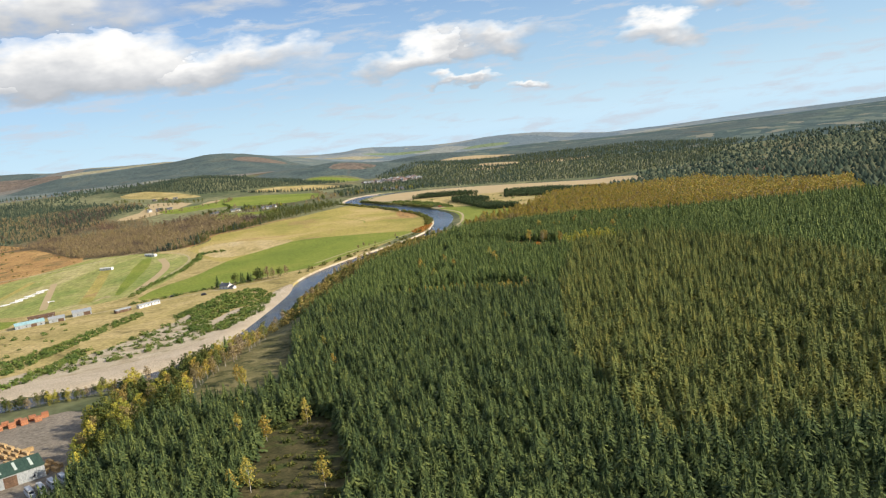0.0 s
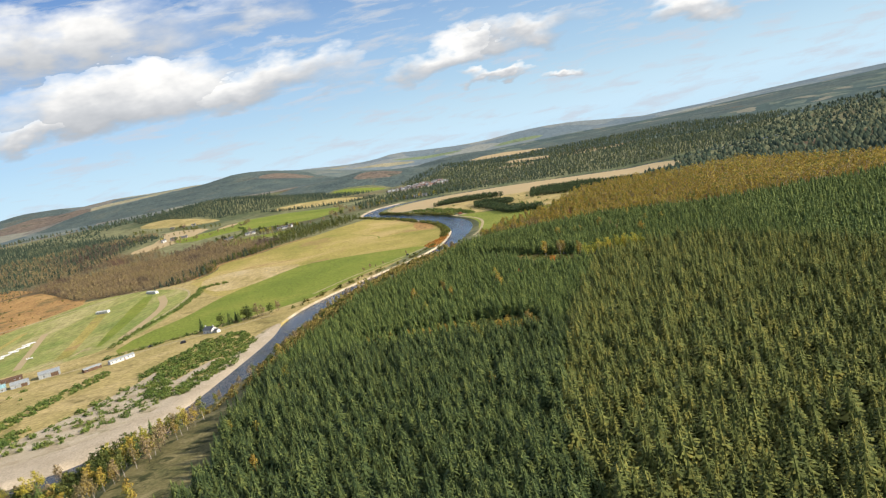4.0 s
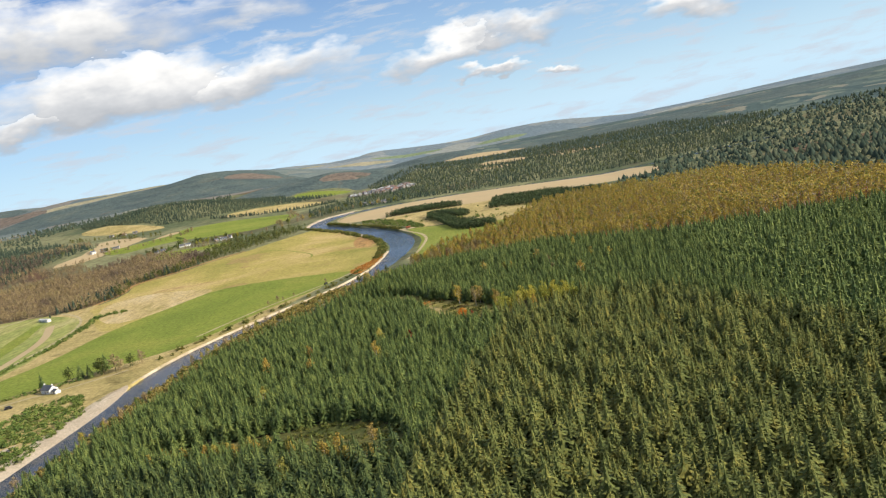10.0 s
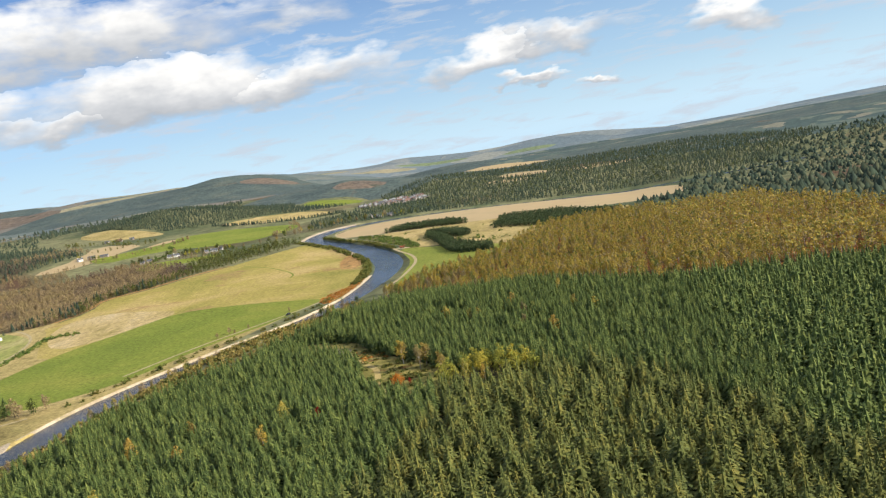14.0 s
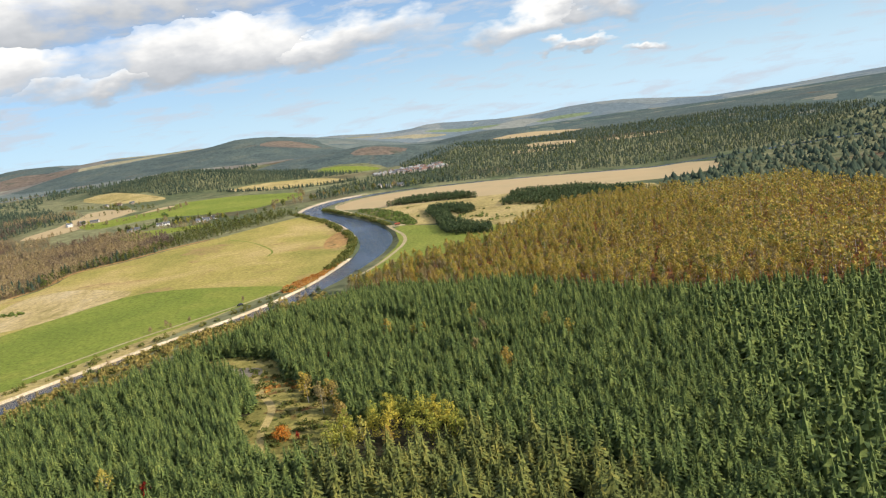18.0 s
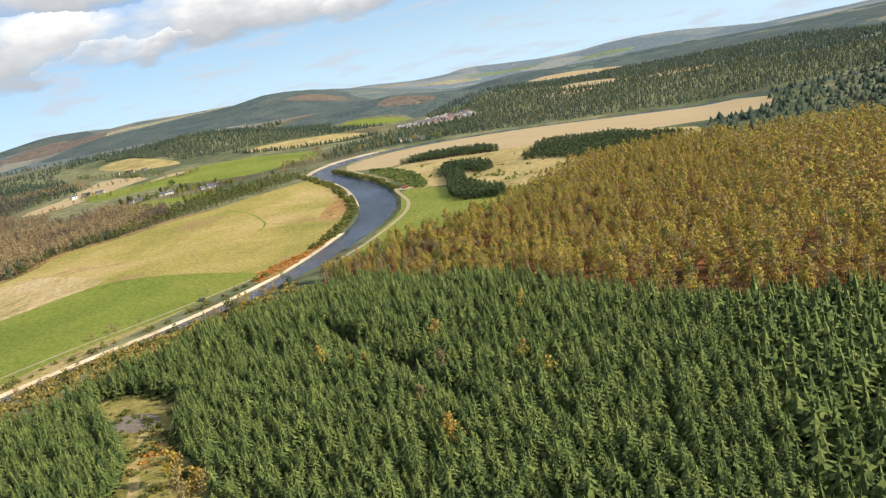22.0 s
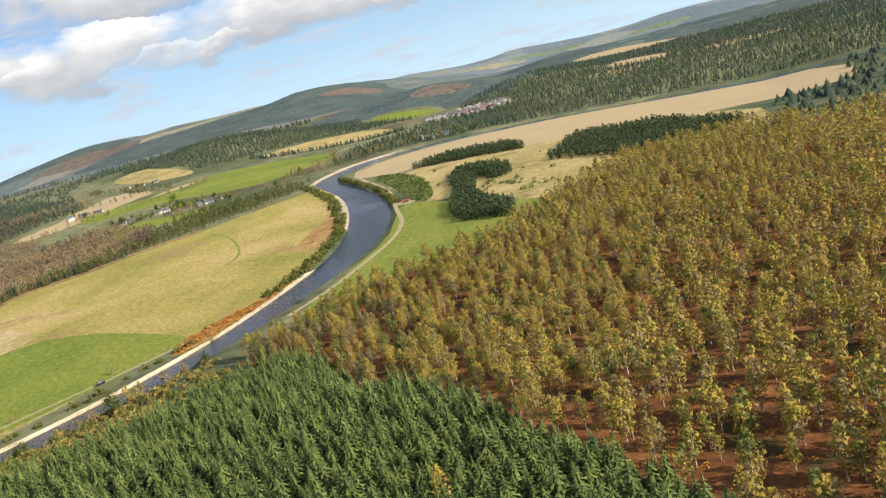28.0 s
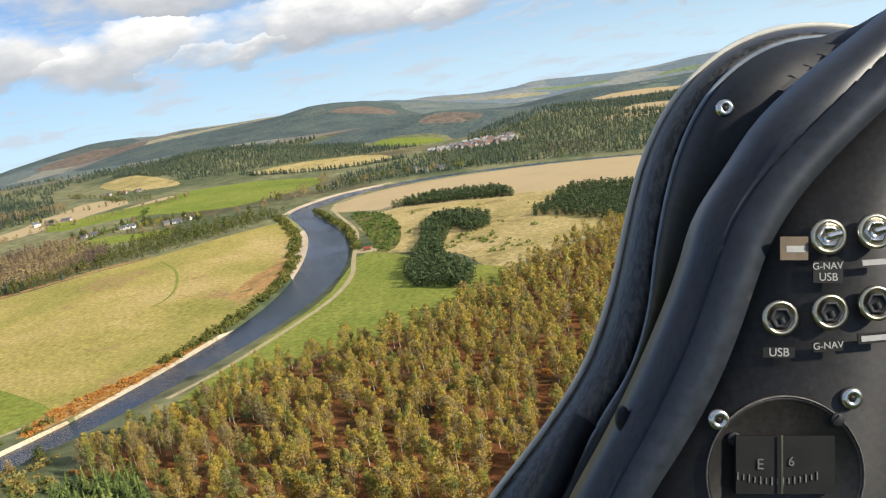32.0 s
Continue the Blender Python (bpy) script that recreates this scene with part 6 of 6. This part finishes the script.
def car(name, length, width, tall, paint, label, x, y, turn, cab=0.55, group=""):
    root = tagged(new(name), label, "car" if length < 6 else "lorry", group)
    h = tall * 0.55
    part("body", block(length, width, h, 0.3, 0, 0, 0.12), paint, root)
    cabin = part("cabin", prism(((-width / 2 + 0.1, 0.3 + h), (width / 2 - 0.1, 0.3 + h), (width / 2 - 0.3, 0.3 + tall), (-width / 2 + 0.3, 0.3 + tall)), length * cab), paint, root)
    for s in (-1, 1):
        part("side_window", block(length * cab * 0.85, 0.04, tall * 0.28, 0.36 + h, 0, s * (width / 2 - 0.16)), M_GLASS, cabin)
    for sx in (-1, 1):
        part("windscreen", block(0.04, width * 0.7, tall * 0.28, 0.36 + h, sx * (length * cab / 2 + 0.01)), M_GLASS, cabin)
        for sy in (-1, 1):
            bm = bmesh.new()
            bmesh.ops.create_cone(bm, cap_ends=True, segments=12, radius1=0.33, radius2=0.33, depth=0.22, matrix=pose(sx * length * 0.32, sy * (width / 2 - 0.08), 0.33, 90))
            part("wheel", bm, M_TYRE, root)
    root.matrix_world = pose(x, y, float(height(x, y)) + 0.03, 0, 0, turn)
    return root


car("parked_car", 4.5, 1.8, 1.5, M_CARDARK, "dark car parked on rough grass", -293, 814, 20)
car("parked_van", 5.4, 2.0, 2.2, M_CARDARK, "dark van parked beside the track", -255, 797, 15, 0.7)
M_REDTIN = material("red_painted_tin", (0.26, 0.06, 0.035), (0.36, 0.09, 0.05), scale=0.6, spec=0.3)
house("field_hut", 5.6, 3.2, 1.9, 2.7, M_BROWNBOARD, M_REDTIN, "small timber hut with a red tin roof by the track", "hut", -24, 1435, 20, chimneys=0, windows=1)
car("parked_car", 4.6, 1.8, 1.7, M_CARDARK, "dark off-road car on the field track", -78, 1074, 60)
lorry = car("lorry", 8.5, 2.5, 3.0, M_CARPALE, "pale lorry parked by the sawmill", -172, 300, 130, 0.8, "lorries by the sawmill")
for x, y in ((-169, 303), (-166, 306), (-163, 309)):
    copy_thing(lorry, pose(x, y, float(height(x, y)) + 0.03, 0, 0, 130))


def trailer(x, y, turn):
    root = tagged(new("glider_trailer"), "long white enclosed trailer on grass", "trailer", "trailers on the airfield")
    part("body", prism(((-0.9, 0.5), (0.9, 0.5), (0.95, 1.2), (0.6, 1.7), (0, 1.85), (-0.6, 1.7), (-0.95, 1.2)), 8.5), M_WHITE, root)
    for s in (-1, 1):
        bm = bmesh.new()
        bmesh.ops.create_cone(bm, cap_ends=True, segments=10, radius1=0.33, radius2=0.33, depth=0.2, matrix=pose(0.3, s * 0.95, 0.33, 90))
        part("wheel", bm, M_TYRE, root)
    part("drawbar", block(1.6, 0.12, 0.12, 0.5, 4.9), M_TIN, root)
    root.matrix_world = pose(x, y, float(height(x, y)) + 0.02, 0, 0, turn)
    return root


first = trailer(-520, 905, 20)
for i in range(11):
    x, y = -518 + 3 * (i % 3), 910 + 8.4 * i + 3.0 * (i % 2)
    copy_thing(first, pose(x, y, float(height(x, y)) + 0.02, 0, 0, 20 + t_rng.uniform(-6, 6)))


def glider(x, y, turn):
    root = tagged(new("parked_glider"), "white glider parked on the grass airfield", "glider")
    part("fuselage", prism(((-0.3, 0.4), (0.3, 0.4), (0.35, 0.9), (0, 1.15), (-0.35, 0.9)), 6.8), M_WHITE, root)
    part("wing", block(0.9, 15.0, 0.12, 0.85, 0.8, 0, 0.03), M_WHITE, root)
    part("fin", block(0.8, 0.08, 1.2, 0.8, -3.1), M_WHITE, root)
    part("tailplane", block(0.5, 2.6, 0.06, 2.0, -3.2), M_WHITE, root)
    root.matrix_world = pose(x, y, float(height(x, y)) + 0.02, 0, 0, turn)


glider(-457, 892, 50)

# ---- the cockpit, where the flight ends ----
M_PANEL = material("black_panel", (0.013, 0.012, 0.012), (0.026, 0.025, 0.024), scale=30.0, fine=300.0, rough=0.5, spec=0.35)
M_COAMING = material("dark_padded_cover", (0.014, 0.017, 0.023), (0.024, 0.03, 0.04), scale=12.0, fine=160.0, rough=0.36, spec=0.55, bump=0.02, bump_scale=400.0)
M_CARBON = material("carbon_weave", (0.008, 0.008, 0.008), (0.05, 0.048, 0.044), scale=260.0, rough=0.35, spec=0.5, stretch=(1, 0.35, 1), spread=(0.42, 0.6))
M_SHROUD = material("dark_shroud", (0.010, 0.012, 0.016), (0.016, 0.018, 0.022), scale=20.0, fine=200.0, rough=0.6, spec=0.3)
M_EDGE = material("pale_rim", (0.42, 0.41, 0.36), (0.55, 0.53, 0.47), scale=40.0, rough=0.4)
M_SEAL = material("blue_grey_seal", (0.14, 0.17, 0.20), (0.22, 0.26, 0.30), scale=60.0, rough=0.4)
M_CHROME = material("worn_chrome", (0.55, 0.53, 0.48), (0.72, 0.70, 0.66), scale=200.0, rough=0.22, metal=1.0)
M_BRASS = material("worn_nickel", (0.42, 0.38, 0.28), (0.6, 0.55, 0.42), scale=200.0, rough=0.28, metal=1.0)
M_INK = material("white_print", (0.30, 0.30, 0.29), (0.38, 0.38, 0.36), scale=300.0, rough=0.6)
# compass print, greyer than the label ink
M_DIM = material("grey_print", (0.09, 0.09, 0.085), (0.14, 0.14, 0.13), scale=300.0, rough=0.6)
M_DULL = material("dull_metal_edge", (0.09, 0.085, 0.08), (0.17, 0.16, 0.14), scale=200.0, rough=0.4)
M_PLATE = material("black_label", (0.006, 0.006, 0.006), (0.012, 0.012, 0.012), scale=100.0, rough=0.5)
M_PLACARD = material("bronze_placard", (0.10, 0.075, 0.05), (0.16, 0.12, 0.08), scale=120.0, rough=0.45)
PANEL_AT = 380.0

cockpit = tagged(new("glider_cockpit"), "black glider cockpit edge with instrument panel and switches", "cockpit")
cockpit.matrix_world = look((247.319, 845.51, 101.741), (246.664, 847.367, 101.392), -11.3)


def spot(uv, d=PANEL_AT):
    """Millimetres across and up on the panel's plane, seen from the pilot's eye, carried to the distance d."""
    return Vector((uv[0], uv[1], -PANEL_AT)) * (d / PANEL_AT / 1000)


def skin(lines, close=False, thick=2.0):
    """A padded sheet through lines of points, each (points, distance), with a back so that it has thickness."""
    bm = bmesh.new()
    rows_ = []
    n = 40
    for pts, d in lines:
        p = rounded(pts, 2, False)
        s = np.concatenate(((0,), np.cumsum(np.hypot(*np.diff(p, axis=0).T))))
        q = np.linspace(0, s[-1], n)
        rows_.append([bm.verts.new(spot((np.interp(v, s, p[:, 0]), np.interp(v, s, p[:, 1])), d)) for v in q])
    back = [[bm.verts.new(v.co * (1 + 0.02 * thick)) for v in r] for r in rows_]
    for grid in (rows_, back):
        for a, b in zip(grid, grid[1:]):
            for i in range(n - 1):
                bm.faces.new((a[i], a[i + 1], b[i + 1], b[i]))
    for a, b in ((rows_[0], back[0]), (rows_[-1], back[-1])):
        for i in range(n - 1):
            bm.faces.new((a[i], a[i + 1], b[i + 1], b[i]))
    bmesh.ops.recalc_face_normals(bm, faces=bm.faces[:])
    for f in bm.faces:
        f.smooth = True
    return bm


def rod(pts, d, r):
    """A round bar along a line of points; r in millimetres."""
    p = rounded(pts, 2, False)
    bm = bmesh.new()
    rings = []
    pos = [spot(q, d) for q in p]
    for i, c in enumerate(pos):
        t = (pos[min(i + 1, len(pos) - 1)] - pos[max(i - 1, 0)]).normalized()
        a = t.cross(Vector((0, 0, 1))).normalized()
        b = t.cross(a)
        rings.append([bm.verts.new(c + (a * math.cos(k * math.pi / 4) + b * math.sin(k * math.pi / 4)) * r / 1000) for k in range(8)])
    for u, w in zip(rings, rings[1:]):
        for k in range(8):
            bm.faces.new((u[k], u[(k + 1) % 8], w[(k + 1) % 8], w[k]))
    bm.faces.new(rings[0])
    bm.faces.new(rings[-1][::-1])
    bmesh.ops.recalc_face_normals(bm, faces=bm.faces[:])
    for f in bm.faces:
        f.smooth = True
    return bm


def turned(profile, uv, d=PANEL_AT, seg=28, squash=1.0, cap=True):
    """A turned piece from (radius, towards the pilot) in millimetres."""
    bm = bmesh.new()
    c = spot(uv, d)
    rings = []
    for r, z in profile:
        rings.append([bm.verts.new(c + Vector((r * squash * math.cos(2 * math.pi * k / seg), r * math.sin(2 * math.pi * k / seg), z)) / 1000) for k in range(seg)])
    for u, w in zip(rings, rings[1:]):
        for k in range(seg):
            bm.faces.new((u[k], u[(k + 1) % seg], w[(k + 1) % seg], w[k]))
    if cap:
        bm.faces.new(rings[-1])
    for f in bm.faces:
        f.smooth = True
    bmesh.ops.recalc_face_normals(bm, faces=bm.faces[:])
    return bm


def plate(uv, w, h, t=0.4, d=PANEL_AT, tilt=0.0):
    bm = bmesh.new()
    bmesh.ops.create_cube(bm, size=1.0, matrix=Matrix.Translation(spot(uv, d)) @ pose(0, 0, 0, 0, 0, tilt) @ Matrix.Diagonal((w / 1000, h / 1000, 2 * t / 1000, 1)))
    return bm


def lettering(word, uv, size, d=PANEL_AT, tilt=0.0, z=0.6):
    curve = bpy.data.curves.new("lettering", "FONT")
    curve.body, curve.size, curve.align_x, curve.align_y, curve.extrude = word, size / 1000, "CENTER", "CENTER", 0.00008
    ob = bpy.data.objects.new("lettering", curve)
    mesh = bpy.data.meshes.new_from_object(ob)
    bpy.data.objects.remove(ob)
    mesh.transform(Matrix.Translation(spot(uv, d) + Vector((0, 0, z / 1000))) @ pose(0, 0, 0, 0, 0, tilt))
    return mesh


RIM = [(14.8, -129.0), (22.2, -116.3), (46.4, -86.2), (67.0, -55.1), (78.9, -20.8), (85.4, 10.8), (92.3, 39.8), (104.4, 66.2), (122.9, 87.3), (144.0, 99.9), (170.4, 105.2), (196.7, 102.6), (215.2, 95.2)]
INNER = [(46.4, -129.0), (54.3, -116.3), (74.4, -78.9), (88.1, -57.8), (96.5, -31.4), (99.7, 0.3), (107.6, 39.8), (120.3, 68.8), (138.7, 87.8), (162.4, 98.4), (191.5, 98.9), (215.2, 92.6)]
MIDRIM = [(30.6, -129.0), (38.5, -116.3), (59.6, -84.1), (77.5, -56.4), (87.0, -26.1), (91.8, 5.5), (99.2, 39.8), (111.8, 67.8), (130.8, 88.6), (153.2, 99.9), (180.9, 102.6), (215.2, 94.1)]
COVER_L = [(46.4, -142.1), (58.3, -116.3), (79.4, -78.9), (96.5, -41.9), (109.2, -10.3), (115.5, 14.8), (130.8, 37.2), (144.0, 58.3), (162.4, 76.7), (188.8, 97.8), (206.8, 112.3), (225.7, 126.8)]
COVER_M = [(67.5, -142.1), (78.1, -116.3), (99.2, -78.9), (116.3, -41.9), (126.8, -10.3), (136.1, 13.4), (147.9, 31.9), (162.4, 47.7), (180.9, 66.2), (206.8, 91.2), (225.7, 108.4), (241.6, 124.2)]
COVER_R = [(86.0, -142.1), (96.5, -116.3), (111.0, -94.7), (126.1, -68.3), (137.4, -41.9), (145.3, -18.2), (153.2, 4.2), (167.7, 26.6), (188.8, 49.1), (206.8, 66.2), (225.7, 82.0), (246.8, 100.5)]
part("canopy_frame", skin(((RIM, 640), (MIDRIM, 600), (INNER, 590))), M_CARBON, cockpit, "black carbon-weave canopy frame")
part("canopy_rim", rod(RIM, 636, 2.6), M_EDGE, cockpit, "thin pale canopy edge")
part("canopy_seal", rod(INNER, 584, 1.7), M_SEAL, cockpit, "blue-grey sealing strip")
part("side_shroud", skin(((INNER, 588), (COVER_L, 470))), M_SHROUD, cockpit, "dark side shroud with a bolted top")
part("cover_top", skin(((COVER_L, 468), (COVER_M, 392))), M_COAMING, cockpit, "dark cover facet with a blue sheen")
part("panel_cover", skin(((COVER_M, 391), (COVER_R, 384))), M_COAMING, cockpit, "dark padded panel cover")
part("instrument_panel", skin(((COVER_R, 386), ([(241.6, -147.4), (241.6, -116.3), (241.6, -68.3), (241.6, -15.6), (241.6, 37.2), (246.8, 89.9), (257.4, 100.5)], 386))), M_PANEL, cockpit, "black scuffed instrument panel")
part("release_lever", rod([(41.1, -129.0), (53.0, -107.9), (62.8, -85.4), (66.5, -79.4)], 555, 9.0), M_SHROUD, cockpit, "round black canopy lever")
part("oval_clip", turned(((0.1, 3), (6, 3), (7, 1.5), (7.2, -2)), (83.9, -79.4), 440, 24, 0.55), M_SHROUD, cockpit)
for uv, d in (((131.6, 65.7), 480), ((128.7, -79.6), 384), ((190.7, -69.6), 384)):
    head = part("screw", turned(((5.2, -1), (5.2, 0.6), (4.4, 1.6), (2.4, 2.2), (2.0, 1.2), (0.2, 1.0)), uv, d), M_CHROME, cockpit, "shiny domed socket screw")
    # black disc in the hollow, painting the shade inside the socket
    part("recess", turned(((1.9, 1.1), (1.8, 1.3), (0.1, 1.3)), uv, d, 6), M_PLATE, head)
for i, uv in enumerate(((179.6, 5.8), (201.5, 8.2), (157.2, -32.2), (180.4, -29.3), (202.0, -25.3))):
    bez = part("toggle_switch", turned(((8.3, -1), (8.3, 1.2), (7.0, 1.8), (6.2, 1.0), (6.0, 0.6)), uv), M_BRASS, cockpit, "toggle switch with a worn nickel ring")
    part("nut", turned(((5.6, 0.3), (5.6, 1.6), (4.2, 2.0), (4.0, 1.2), (0.2, 1.2)), uv, PANEL_AT, 6), M_CHROME if i < 2 else M_SHROUD, bez)
    tip = (uv[0] + (6.0 if i < 2 else 1.2), uv[1] + (1.6 if i < 2 else -2.4))
    part("lever", rod([uv, ((uv[0] + tip[0]) / 2, (uv[1] + tip[1]) / 2), tip], PANEL_AT - 6, 1.9), M_CHROME if i < 2 else M_SHROUD, bez)
part("label_plate", plate((156.6, -48.3), 15, 4.8), M_PLATE, cockpit)
part("lettering", lettering("USB", (156.6, -48.3), 5.6), M_INK, cockpit, "white printed letters")
part("label_plate", plate((179.6, -45.4), 14, 4.8, tilt=4), M_PLATE, cockpit)
part("label_plate", plate((201.5, -41.4), 16, 4.8, tilt=5), M_PLATE, cockpit)
part("label_plate", plate((179.6, -10.8), 14, 10), M_PLATE, cockpit)
part("lettering", lettering("G-NAV", (179.6, -45.1), 4.6, tilt=4), M_INK, cockpit, "white printed letters")
part("lettering", lettering("G-NAV", (179.3, -8.0), 4.6, tilt=2), M_INK, cockpit, "white printed letters")
part("lettering", lettering("USB", (179.6, -13.2), 5.2), M_INK, cockpit, "white printed letters")
for uv, w, tl in (((201.5, -41.4), 13, 5), ((201.5, -6.1), 12, 4)):
    part("printed_bar", plate(uv, w, 2.6, 0.6, tilt=tl), M_INK, cockpit, "white printed label bar")
part("placard", plate((163.8, 0.3), 13, 11), M_PLACARD, cockpit, "small bronze placard")
part("printed_bar", plate((164.6, 0.0), 9, 3.0, 0.6), M_INK, cockpit)
compass = part("compass", turned(((37, -2), (37, 1.2), (35.6, 1.6), (35.2, 0.8), (0.2, 0.8)), (159.3, -105.2), 384, 48), M_PANEL, cockpit, "round black panel compass")
part("compass_edge", turned(((37.4, 0.6), (37.2, 1.7), (36.9, 1.8), (36.7, 1.0)), (159.3, -105.2), 383.6, 48, 1.0, False), M_DULL, compass)
part("compass_window", plate((159.3, -100.5), 46, 27, 1.2), M_PLATE, compass, "dark compass window")
part("lettering", lettering("E", (147.9, -100.5), 7.0, 378.6), M_DIM, compass)
part("lettering", lettering("6", (162.4, -99.2), 6.0, 378.6), M_DIM, compass)
part("lubber_line", plate((158.2, -100.5), 0.7, 27, 0.3, 377), M_BRASS, compass, "thin pale lubber line")
for i in range(15):
    a = (i - 7) / 7
    part("card_tick", plate((((156.1, -108.4))[0] + a * 18.5, ((156.1, -108.4))[1] + a * a * 2.6), 0.6, 2.6 if i % 2 else 3.6, 0.3, 378.4), M_DIM, compass)
for uv in ((135.5, -88.3), (183.5, -79.4)):
    sl = part("slotted_screw", turned(((3.2, 0.6), (3.2, 1.6), (2.8, 1.9), (0.1, 1.9)), uv, 383), M_SHROUD, compass)
    # no groove is cut: a black bar paints the slot's shade
    part("slot", plate(uv, 4.6, 0.6, 0.4, 380.8, 50), M_PLATE, sl)
